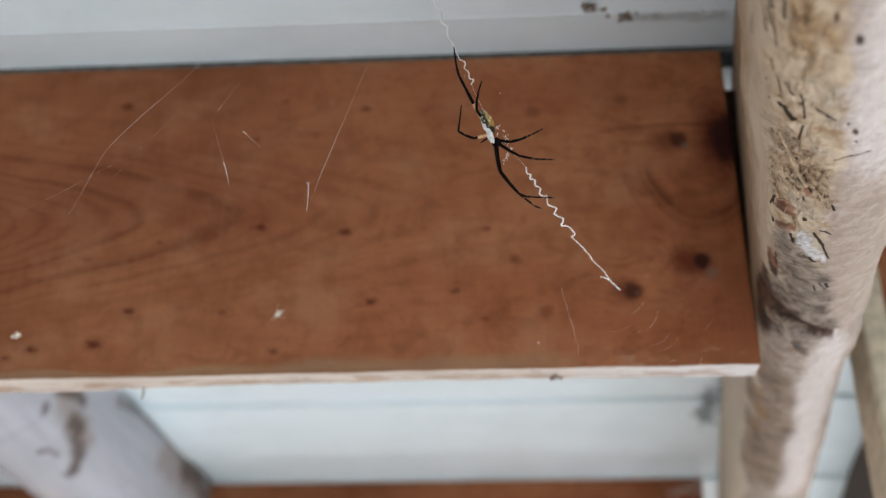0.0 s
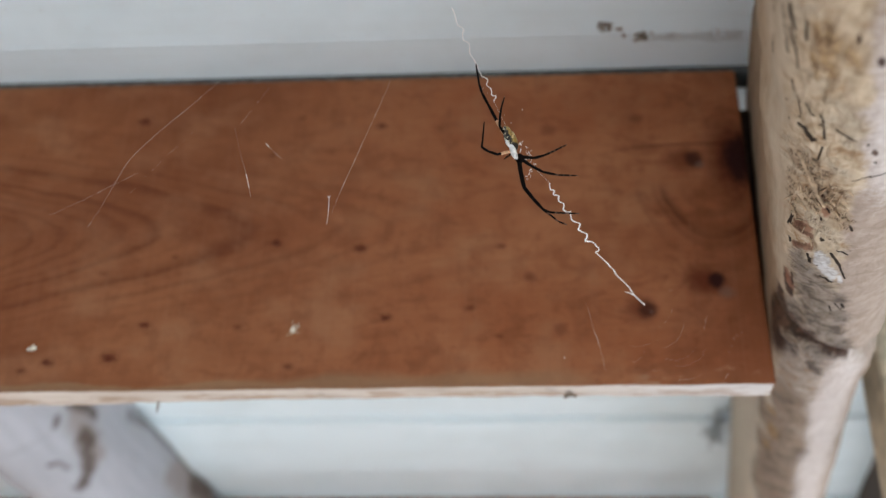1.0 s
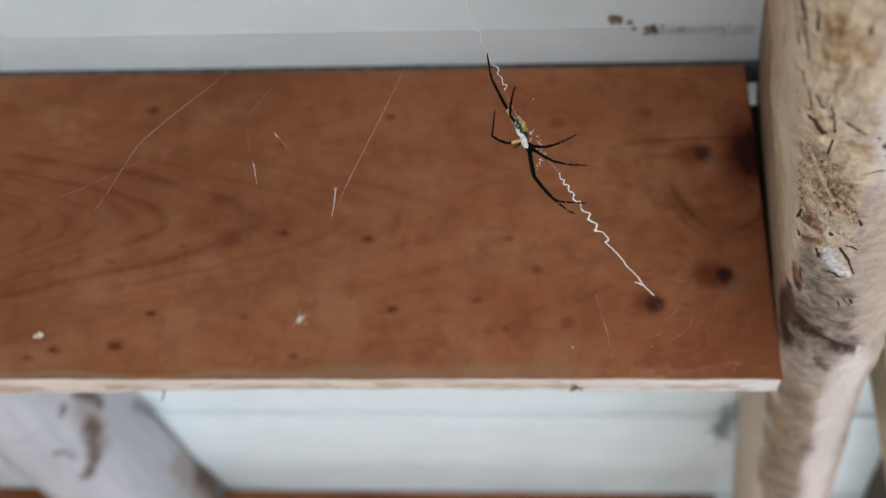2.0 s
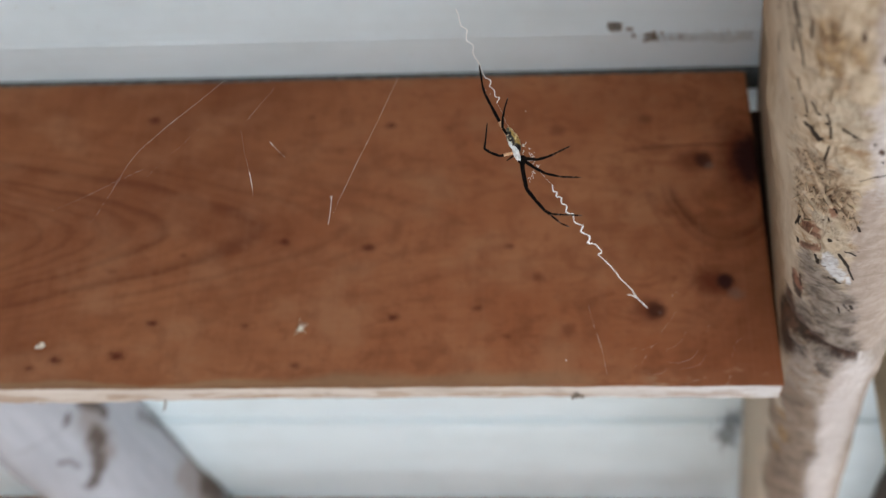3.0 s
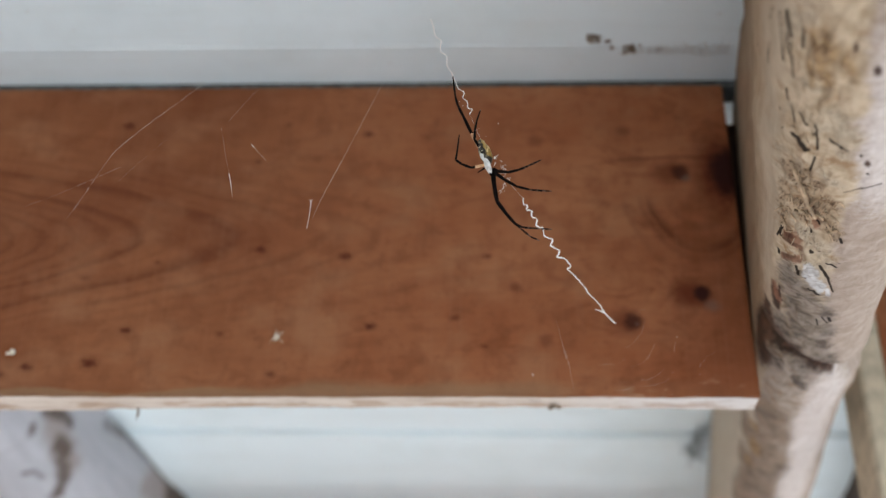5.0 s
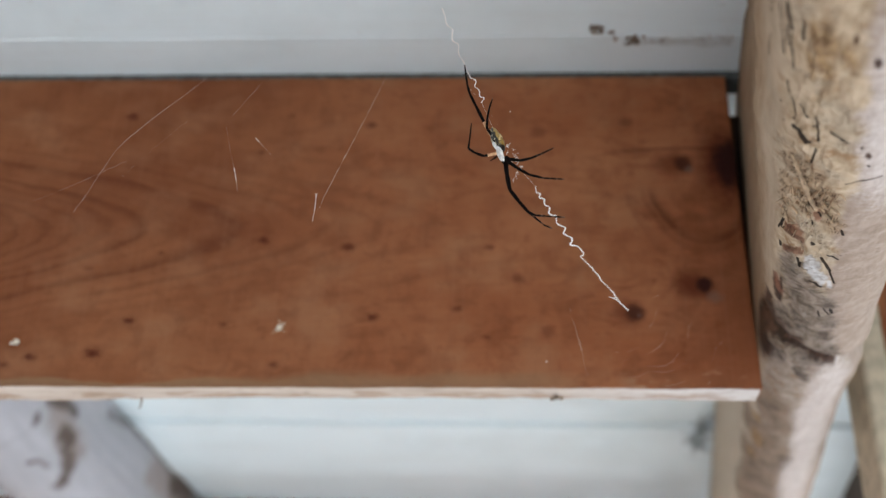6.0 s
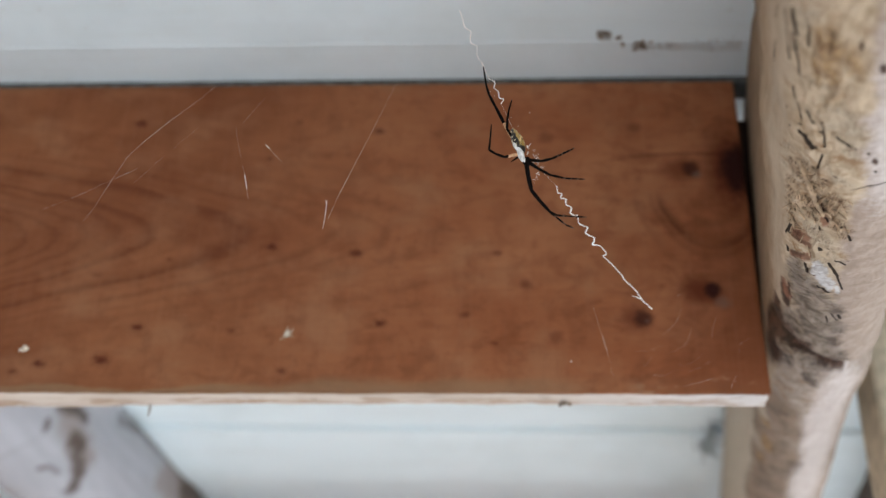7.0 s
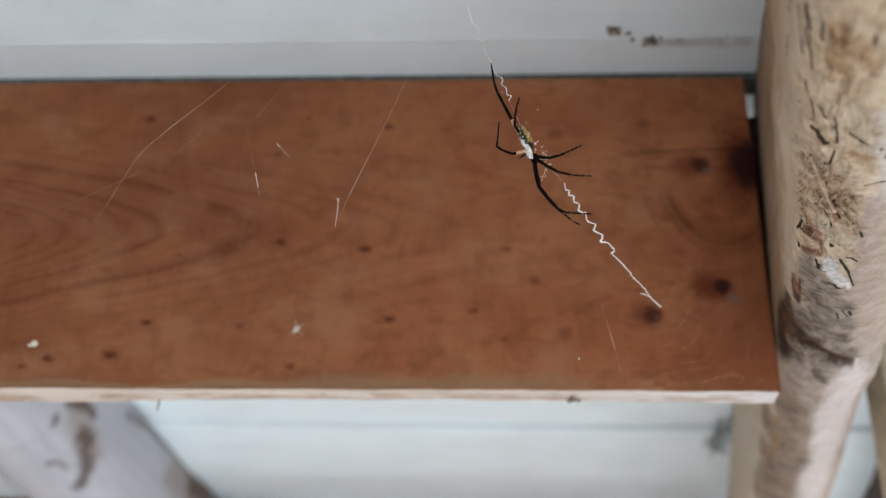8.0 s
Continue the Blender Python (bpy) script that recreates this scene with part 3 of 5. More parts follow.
# Dirt along the soffit joint, with the contact shadow painted in.
CONTACT_SHADE_SMUTS = ((0.439, 413, 0.473, 424, 0.0075), (0.473, 426, 0.518, 428, 0.0055), (0.518, 428, 0.576, 429, 0.0060), (0.576, 428, 0.640, 430, 0.0085), (0.640, 430, 0.9, 431, 0.0120))
HAZES = ((0.355, 354, 0.400, 336, 0.0190), (0.540, 379, 0.566, 389, 0.0120), (0.560, 395, 0.610, 405, 0.0280), (0.600, 380, 0.640, 395, 0.0220))


def weathered_log(name, pale, warm, stain, spots):
    k = Nodes(name)
    p = k.coord()
    big = k.noise(p, 13.0, 5.0, 0.6, 0.6)
    fine = k.noise(p, 130.0, 5.0, 0.6)
    fibre = k.noise(k.vec("MULTIPLY", p, (90.0, 12.0, 90.0)), 1.0, 5.0)
    col = k.mix(k.ramp(fibre, 0.3, 0.7), tuple(c * 0.84 for c in pale), pale)
    low = k.axes(p)[2]
    col = k.mix(k.ramp(k.math("ADD", low, k.math("MULTIPLY", big, 0.02)), 0.096, 0.110, 1.0, 0.0), col, warm)
    torn = k.math("SUBTRACT", k.noise(p, 70.0, 4.0, 0.6), 0.5)

    def marks(rows):
        found = 0.0
        for y0, a0, y1, a1, r in rows:
            a, b = Vector(on_rafter(LEFT_RAFTER, y0, a0)), Vector(on_rafter(LEFT_RAFTER, y1, a1))
            ab = b - a
            off = k.vec("SUBTRACT", p, tuple(a))
            run = k.n("Clamp")
            k.put(run.inputs[0], k.vec("DOT_PRODUCT", off, tuple(ab / ab.length_squared)))
            near = k.vec("SUBTRACT", off, k.vec("SCALE", tuple(ab), run.outputs[0]))
            d = k.math("ADD", k.vec("LENGTH", near), k.math("MULTIPLY", torn, r * 1.1))
            found = k.math("MAXIMUM", found, k.ramp(d, r * 0.2, r * 1.15, 0.9, 0.0))
        return found

    mark = 0.0
    if spots:
        col = k.mix(k.math("MULTIPLY", marks(HAZES), 0.7), col, (0.26, 0.205, 0.17))
        col = k.mix(k.math("MULTIPLY", marks(CONTACT_SHADE_SMUTS), 0.7), col, (0.095, 0.098, 0.080))
        mark = marks(spots)
    mark = k.math("MAXIMUM", mark, k.ramp(big, 0.66, 0.76, 0.0, 0.6))
    col = k.mix(mark, col, stain)
    return k.done(col, 0.75, k.math("ADD", fibre, fine), 0.002, 0.5, spec=0.3)


def plain(name, colour, rough=0.6, spread=0.15, scale=400.0, spec=0.4, depth=0.0002):
    k = Nodes(name)
    n = k.noise(k.coord(), scale, 3.0)
    low = tuple(c * (1 - spread) for c in colour)
    high = tuple(min(1.0, c * (1 + spread)) for c in colour)
    return k.done(k.mix(k.ramp(n, 0.3, 0.7), low, high), rough, n, depth, 0.3, spec=spec)


def ground_mat():
    k = Nodes("gravel_ground")
    p = k.coord()
    a, b = k.noise(p, 3.0, 6.0, 0.6), k.noise(p, 45.0, 5.0, 0.65)
    col = k.mix(k.ramp(a, 0.3, 0.7), (0.33, 0.335, 0.33), (0.45, 0.455, 0.455))
    col = k.mix(k.math("MULTIPLY", k.ramp(b, 0.4, 0.7), 0.5), col, (0.23, 0.23, 0.22))
    return k.done(col, 0.9, b, 0.01, 0.5, spec=0.2)


M_FACE, M_EDGE, M_VINYL, M_POLE, M_GROUND = wood_face(), wood_edge(), vinyl(), peeled_log(), ground_mat()
M_LOG = weathered_log("grey_log", (0.430, 0.440, 0.470), (0.500, 0.460, 0.430), (0.085, 0.06, 0.045), STAINS)
M_LOG_BROWN = weathered_log("brown_log", (0.095, 0.070, 0.052), (0.110, 0.082, 0.062), (0.05, 0.035, 0.025), ())
M_GAP_SHADE = plain("dark_gap_shade", (0.085, 0.095, 0.09), 0.85, 0.35, 200.0, 0.2)
M_WALL = plain("brown_wall", (0.16, 0.09, 0.05), 0.8, 0.25, 12.0, 0.2)
M_TANWOOD = plain("tan_sawn_wood", (0.52, 0.455, 0.335), 0.8, 0.18, 120.0, 0.3)
M_GAP_BLOCK = plain("gap_block_shade", (0.034, 0.020, 0.013), 0.8, 0.3, 150.0, 0.2)
M_SPLINTER = plain("torn_wood", (0.44, 0.33, 0.22), 0.8, 0.3, 260.0, 0.2)
M_BLACK = plain("black_leg", (0.006, 0.004, 0.0035), 0.8, 0.3, 900.0, 0.06)
M_BROWN = plain("brown_leg", (0.10, 0.045, 0.02), 0.45, 0.3, 900.0)
M_TAN = plain("orange_tan_leg", (0.62, 0.36, 0.20), 0.5, 0.2, 900.0)
M_SILVER = plain("silver_hair", (0.72, 0.72, 0.70), 0.6, 0.25, 900.0)
M_SILK = plain("silk", (0.93, 0.91, 0.87), 0.45, 0.05, 500.0)
M_MUD = plain("mud", (0.200, 0.158, 0.120), 0.9, 0.4, 500.0, 0.2, 0.001)
M_DUST = plain("grey_dust", (0.40, 0.385, 0.35), 0.95, 0.4, 300.0, 0.1, 0.001)
M_SHADE_DIRT = plain("blue_grey_shade_dirt", (0.27, 0.31, 0.32), 0.95, 0.4, 200.0, 0.1, 0.001)
M_FLUFF = plain("pale_fluff", (0.74, 0.70, 0.58), 0.8, 0.2, 700.0, 0.2)

# ---- structure ----
PERIOD = 0.104         # width of one soffit strip


def soffit_profile():
    """Section of the lapped soffit along y: flat strips in turn with strips that tilt to the far side, a small step between each two."""
    pts = []
    for n in range(-10, 14):
        g = -0.032 + n * PERIOD
        start, end = (CEIL - 0.0026, CEIL + 0.0062) if n % 2 == 0 else (CEIL + 0.0016, CEIL - 0.0026)
        pts += [(g + 0.0012, start), (g + 0.5 * PERIOD, (start + end) / 2), (g + PERIOD - 0.0014, end), (g + PERIOD - 0.0004, end + 0.0006)]
    return pts


def build_ceiling():
    bm = bmesh.new()
    prof = soffit_profile()
    prof = prof + [(prof[-1][0], CEIL + 0.03), (prof[0][0], CEIL + 0.03)]
    a = [bm.verts.new((-3.5, y, z)) for y, z in prof]
    b = [bm.verts.new((0.75, y, z)) for y, z in prof]
    for i in range(len(prof)):
        j = (i + 1) % len(prof)
        bm.faces.new((a[i], b[i], b[j], a[j]))
    bm.faces.new(a)
    bm.faces.new(b[::-1])
    bmesh.ops.recalc_face_normals(bm, faces=bm.faces[:])
    ob = part("ceiling", bm, M_VINYL)
    return tagged(ob, "white grooved soffit ceiling with faint dirt", "ceiling", kind="structure")


def build_ground():
    bm = bmesh.new()
    bmesh.ops.create_grid(bm, x_segments=8, y_segments=8, size=400.0)
    ob = part("ground", bm, M_GROUND)
    ob.location = (0, 0, -2.35)
    return tagged(ob, "pale gravel ground under the shed roof", "ground", kind="structure")


def build_unseen_wall():
    # Out of view; added to keep light from the left off boards and rafter.
    bm = box(bmesh.new(), (-1.36, -1.0, -2.36), (-1.26, 1.75, CEIL - 0.001))
    ob = part("unseen_wall", bm, M_WALL)
    return tagged(ob, "plain brown wall out of view, added to block light from the left", "wall", kind="structure")


build_ceiling()
build_ground()
build_unseen_wall()


# ---- boards ----
def board_mesh(x0, x1, y0, y1, z0, z1, seed, sag=0.0, wane=((-9.0, 1.0), (9.0, 1.0))):
    """A plank with slightly wavy arrises and a waney rear lower arris; the broad faces brown, the narrow ones pale."""
    bm = bmesh.new()
    n = 260
    rows = []
    for i in range(n + 1):
        x = x0 + (x1 - x0) * i / n
        wob = [0.0004 * noise.noise((x * 40, seed + 7.0 * j, 0.3)) + 0.0003 * noise.noise((x * 160, seed + 3.0 * j, 1.3)) for j in range(4)]
        low = z0 - sag * max(0.0, -x - 0.08)
        left = float(np.interp(x, [w[0] for w in wane], [w[1] for w in wane]))
        back = y0 + (y1 - y0) * left
        if left < 1.0:
            back += 0.0012 * noise.noise((x * 55, seed, 4.1)) + 0.0009 * noise.noise((x * 210, seed, 7.7))
        cut = 1.1 * (y1 - back) + 0.0004
        rows.append([bm.verts.new(c) for c in ((x, y0, low + wob[0]), (x, back, low + wob[1]), (x, y1, low + wob[1] + cut), (x, y1, z1 + wob[2] * 0.3), (x, y0, z1 + wob[3] * 0.5))])
    for a, b in zip(rows, rows[1:]):
        for j in range(5):
            f = bm.faces.new((a[j], a[(j + 1) % 5], b[(j + 1) % 5], b[j]))
            f.material_index = 1 if j in (0, 3) else 0
    bm.faces.new(rows[0][::-1]).material_index = 0
    bm.faces.new(rows[-1]).material_index = 0
    bmesh.ops.recalc_face_normals(bm, faces=bm.faces[:])
    sharp = [e for e in bm.edges if len(e.link_faces) == 2 and e.calc_face_angle(0) > 1.2]
    bmesh.ops.bevel(bm, geom=sharp, offset=0.0009, segments=2, affect="EDGES", material=0)
    return bm


WANE = ((-0.95, 0.97), (-0.325, 0.97), (-0.26, 0.74), (-0.10, 0.70), (-0.06, 0.76), (0.0, 0.82))
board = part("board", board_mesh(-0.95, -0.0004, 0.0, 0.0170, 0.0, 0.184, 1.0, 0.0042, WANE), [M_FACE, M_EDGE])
tagged(board, "brown knotty plank on edge with pale lower edge", "board", group="roof boards")
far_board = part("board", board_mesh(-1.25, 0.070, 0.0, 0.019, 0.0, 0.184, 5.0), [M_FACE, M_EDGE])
far_board.location = (0.0, 0.673, 0.0)
tagged(far_board, "brown plank on edge under the soffit beyond", "board", group="roof boards")


# ---- rafters ----
def rafter_mesh(keys, steps, counts, bumps, seed, marks=()):
    """A rafter with sawn flanks up to the soffit and a round, waney underside. u round it, v along it in metres."""
    bm = bmesh.new()
    layer = bm.loops.layers.uv.new("UVMap")
    n_left, n_low, n_right = counts
    # Finer steps round the side that faces the open front.
    dense = np.cumsum([1.0 if not marks or 0.12 < q / n_low < 0.78 else 2.2 for q in range(n_low)])
    arc = np.concatenate(([0.0], dense[:-1] / dense[-1]))
    dents = [(*on_rafter(keys, (h[0] + h[2]) / 2, (h[1] + h[3]) / 2), max(h[4], 0.0010), 0.5) for h in marks]
    rings, us, lengths, run, last = [], None, [], 0.0, None
    fine = np.array(spline(keys, 3000))
    grid = [keys[0][0]]
    while grid[-1] < keys[-1][0]:
        at = grid[-1]
        grid.append(at + steps * (8.0 if at < -0.30 else 1.0 if at < -0.10 else 1.7 if at < 0.06 else 4.0 if at < 0.40 else 14.0))
    for y in grid[:-1]:
        top, low, right, cz = (float(np.interp(y, fine[:, 0], fine[:, c])) for c in (1, 2, 3, 4))
        cx, r = (low + right) / 2, (right - low) / 2
        ring = []
        for i in range(n_left):
            q = 1 - i / n_left
            ring.append((low + (top - low) * q, cz + (CEIL - cz) * q, -1.0, 0.0, 0.5 - 0.2 * q, 0.25))
        for i in range(n_low):
            a = math.pi * (1 + arc[i])
            ring.append((cx + r * math.cos(a), cz + r * math.sin(a), math.cos(a), math.sin(a), a / (2 * math.pi), 1.0))
        for i in range(n_right + 1):
            q = i / n_right
            ring.append((right, cz + (CEIL - cz) * q, 1.0, 0.0, 1.0 + 0.2 * q, 0.25))
        us = [c[4] for c in ring] + [1.3]
        here = Vector((cx, y, cz))
        run += (here - last).length if last is not None else 0.0
        last = here
        lengths.append(run)
        verts = []
        for x, z, nx, nz, u, much in ring:
            q = Vector((x, y, z))
            up = 0.0
            for size, amount in bumps:
                up += much * amount * noise.fractal(Vector((x * size, y * size * 0.55, z * size + seed)), 0.9, 2.0, 4)
            if marks:
                dip = (y + 0.024 - 0.00022 * (u * 360 - 245)) / 0.007
                up -= much * 0.0045 * math.exp(-dip * dip)
                band = max(0.0, 1.0 - abs(u * 360 - 240.0) / 28.0)
                if band:
                    up += band * (0.0011 if y < -0.12 else 0.0005) * noise.fractal(Vector((x * 300, y * 120, z * 300)), 0.7, 2.1, 4)
                for hx, hy, hz, hr, hs in dents:
                    if abs(y - hy) < 0.03:
                        far = math.sqrt((x - hx) ** 2 + (z - hz) ** 2 + ((y - hy) * hs) ** 2)
                        if far < hr * 1.6:
                            up -= 0.6 * hr * (1 - far / (hr * 1.6))
            verts.append(bm.verts.new((x + nx * up, y, min(z + nz * up, CEIL))))
        rings.append(verts)
    n = len(rings[0])
    for i in range(len(rings) - 1):
        for s in range(n):
            t = (s + 1) % n
            f = bm.faces.new((rings[i][s], rings[i][t], rings[i + 1][t], rings[i + 1][s]))
            f.smooth = True
            for loop, (uu, vv) in zip(f.loops, ((s, i), (s + 1, i), (s + 1, i + 1), (s, i + 1))):
                loop[layer].uv = (us[uu], lengths[vv])
    bm.faces.new(rings[0])
    bm.faces.new(rings[-1][::-1])
    bmesh.ops.recalc_face_normals(bm, faces=bm.faces[:])
    return bm


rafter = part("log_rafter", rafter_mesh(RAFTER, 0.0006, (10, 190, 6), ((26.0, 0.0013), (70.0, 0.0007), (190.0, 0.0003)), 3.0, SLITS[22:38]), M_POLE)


def stain_fields(ob, **lists):
    """Distance from each kind of stain, in radii, stored on the mesh for its material."""
    co = np.empty(len(ob.data.vertices) * 3, np.float32)
    ob.data.vertices.foreach_get("co", co)
    co = co.reshape(-1, 3)
    fine = np.array(spline(RAFTER, 3000))
    low, right, cz = (np.interp(co[:, 1], fine[:, 0], fine[:, c]) for c in (2, 3, 4))
    radius = (right - low) / 2
    angle = np.degrees(np.arctan2(co[:, 2] - cz, co[:, 0] - (low + right) / 2)) % 360
    for name, rows in lists.items():
        long = {"slits": 0.9, "browns": 0.24, "ochres": 0.3}.get(name, 0.42)      # stains are drawn out along the pole
        flat = np.stack([co[:, 1] * long, np.radians(angle - 240) * radius], 1)
        best = np.full(len(co), 3.0, np.float32)
        for y0, a0, y1, a1, r in rows:
            size = float(np.interp((y0 + y1) / 2, fine[:, 0], (fine[:, 3] - fine[:, 2]) / 2))
            a = np.array((y0 * long, radians(a0 - 240) * size))
            ab = np.array((y1 * long, radians(a1 - 240) * size)) - a
            q = np.clip((flat - a) @ ab / (ab @ ab), 0, 1)
            best = np.minimum(best, np.linalg.norm(flat - a - q[:, None] * ab, axis=1) / max(r, 0.00042))
        ob.data.attributes.new(name, "FLOAT", "POINT").data.foreach_set("value", best.astype(np.float32))


stain_fields(rafter, reds=REDS, rusts=RUSTS, greys=GREYS, whites=WHITES, browns=BROWNS, ochres=OCHRES, torn=TORN, slits=SLITS, rosy=ROSY)
tagged(rafter, "peeled cream log rafter with cracks, holes and stains", "rafter", group="roof rafters")


def splinter(y0, a0, y1, a1, wide, lift, seed):
    """A torn sliver of wood lying on the rafter between two places."""
    rng = random.Random(seed)
    bm = bmesh.new()
    rows = []
    n = 5
    for i in range(n):
        s = i / (n - 1)
        y, a = y0 + (y1 - y0) * s, a0 + (a1 - a0) * s
        here = Vector(on_rafter(RAFTER, y, a))
        out = Vector((math.cos(radians(a)), 0, math.sin(radians(a))))
        along = (Vector(on_rafter(RAFTER, y1, a1)) - Vector(on_rafter(RAFTER, y0, a0))).normalized()
        side = out.cross(along).normalized()
        w = wide * (0.35 + 0.65 * math.sin(math.pi * (0.12 + 0.8 * s))) * rng.uniform(0.8, 1.15)
        up = out * (lift * (0.3 + s) + 0.0004 * rng.uniform(-1, 1))
        rows.append([bm.verts.new(here + up + side * w * q + out * h) for q, h in ((-1, -0.0006), (-0.5, 0.0003), (0.4, 0.0004), (1, -0.0006))])
    for a, b in zip(rows, rows[1:]):
        for j in range(4):
            bm.faces.new((a[j], a[(j + 1) % 4], b[(j + 1) % 4], b[j]))
    bm.faces.new(rows[0])
    bm.faces.new(rows[-1][::-1])
    bmesh.ops.recalc_face_normals(bm, faces=bm.faces[:])
    return part("splinter", smooth(bm), M_SPLINTER, rafter)


splinter(-0.199, 225, -0.170, 245, 0.0011, 0.0009, 1)
rng_s = random.Random(77)
for i in range(80):
    y0, a0, y1, a1, r = TORN[i % len(TORN)]
    q = rng_s.random()
    y, a = y0 + (y1 - y0) * q + rng_s.gauss(0, 0.003), a0 + (a1 - a0) * q + rng_s.gauss(0, 4)
    splinter(y, a, y + rng_s.uniform(-0.002, 0.007), a + rng_s.uniform(-5, 7), rng_s.uniform(0.00012, 0.00035), rng_s.uniform(0.0003, 0.0012), i + 2)
left_rafter = part("log_rafter", rafter_mesh(LEFT_RAFTER, 0.004, (8, 40, 20), ((14.0, 0.0035), (50.0, 0.0014)), 8.0), M_LOG)
tagged(left_rafter, "grey weathered log rafter with dark brown stains", "rafter", group="roof rafters")
third_rafter = part("log_rafter", rafter_mesh(THIRD_RAFTER, 0.004, (14, 40, 8), ((14.0, 0.0035), (50.0, 0.0014)), 21.0), M_LOG_BROWN)
tagged(third_rafter, "brown weathered log rafter under the soffit", "rafter", group="roof rafters")

# An added dark strip stands for the shadow in the gap between plank and soffit.
gap_strip = part("gap_shade_strip", box(bmesh.new(), (-0.95, 0.0012, 0.1838), (0.0085, 0.0158, CEIL + 0.004), 0.0004), M_GAP_SHADE)
tagged(gap_strip, "dark grey strip standing for the shadow gap along the plank top", "seal strip")


# An added block behind the plank's end; its near-black colour gives the gap its shade.
cleat = part("cleat", box(bmesh.new(), (-0.040, 0.0176, 0.038), (0.0105, 0.043, 0.171), 0.001), M_GAP_BLOCK)
tagged(cleat, "added dark brown block that shades the gap at the plank end", "cleat")


def build_upright():
    """Upright boards behind the pole: a narrow pale edge beside a brown face, down to the ground."""
    up = tagged(new("upright_post"), "upright post of a tan plank edge beside a brown plank", "post")
    up.location = (0.0945, 0.15, -2.35)
    tall = 2.35 + CEIL - 0.001
    part("edge_plank", box(bmesh.new(), (0.0, 0.0, 0.0), (0.0155, 0.04, tall), 0.0015), M_TANWOOD, up, "tan sawn plank edge")
    part("face_plank", box(bmesh.new(), (0.0158, 0.004, 0.0), (0.10, 0.024, tall), 0.0015), M_FACE, up, "brown plank face")
    return up


build_upright()

# ---- spider and web ----
WEB_Y = -0.17
# Sway of web and spider in the breeze: seconds, x, z, degrees.
SWAY = (
    (0, -0.0027, 0.0004, -1.03),
    (0.1, -0.0035, 0.0005, -1.14),
    (0.2, -0.0034, 0.0004, -1.26),
    (0.3, -0.0031, 0.0006, -1.38),
    (0.4, -0.0029, 0.0011, -1.49),
    (0.5, -0.0021, 0.0019, -1.61),
    (0.6, -0.0013, 0.0022, -1.62),
    (0.7, -0.0010, 0.0022, -1.62),
    (0.8, -0.0010, 0.0025, -1.64),
    (0.9, -0.0010, 0.0024, -1.65),
    (1, -0.0012, 0.0024, -1.65),
    (1.1, -0.0012, 0.0027, -1.66),
    (1.2, -0.0013, 0.0031, -1.65),
    (2.3, -0.0004, 0.0031, -1.66),
    (2.4, -0.0005, 0.0025, -1.66),
    (2.5, -0.0006, 0.0019, -1.67),
    (2.6, -0.0010, 0.0018, -1.70),
    (2.7, -0.0020, 0.0016, -1.74),
    (2.8, -0.0027, 0.0013, -1.78),
    (2.9, -0.0026, 0.0012, -1.82),
    (3, -0.0022, 0.0017, -1.85),
    (3.1, -0.0019, 0.0024, -1.88),
    (3.2, -0.0019, 0.0028, -1.90),
    (3.3, -0.0019, 0.0028, -1.94),
    (3.4, -0.0015, 0.0027, -1.96),
    (3.5, -0.0011, 0.0024, -1.98),
    (3.6, -0.0009, 0.0025, -1.94),
    (3.7, -0.0006, 0.0028, -1.89),
    (3.8, -0.0006, 0.0027, -1.83),
    (3.9, -0.0007, 0.0025, -1.78),
    (4, -0.0006, 0.0025, -1.74),
    (4.1, -0.0004, 0.0024, -1.62),
    (4.2, -0.0000, 0.0022, -1.50),
    (4.3, 0.0001, 0.0018, -1.38),
    (4.4, -0.0005, 0.0013, -1.27),
    (4.5, -0.0014, 0.0009, -1.15),
    (4.6, -0.0029, 0.0004, -1.11),
    (4.7, -0.0047, -0.0004, -1.07),
    (4.8, -0.0063, -0.0015, -1.03),
    (4.9, -0.0074, -0.0024, -1.00),
    (5, -0.0070, -0.0020, -0.95),
    (5.1, -0.0058, -0.0012, -0.98),
    (5.2, -0.0061, -0.0013, -1.01),
    (6.3, -0.0015, 0.0012, -1.33),
    (6.4, -0.0008, 0.0017, -1.36),
    (6.5, 0.0004, 0.0021, -1.39),
    (6.6, 0.0010, 0.0026, -1.49),
    (6.7, 0.0018, 0.0033, -1.57),
    (6.8, 0.0023, 0.0038, -1.67),
    (6.9, 0.0021, 0.0038, -1.76),
    (7, 0.0019, 0.0035, -1.85),
    (7.1, 0.0018, 0.0037, -1.96),
    (7.2, 0.0018, 0.0043, -2.06),
    (7.3, 0.0018, 0.0047, -2.17),
    (7.4, 0.0017, 0.0046, -2.27),
    (7.5, 0.0014, 0.0042, -2.38),
    (7.6, 0.0013, 0.0036, -2.29),
    (7.7, 0.0012, 0.0033, -2.19),
    (7.8, 0.0011, 0.0032, -2.09),
    (7.9, 0.0012, 0.0032, -2.00),
    (8, 0.0010, 0.0030, -1.90),
)
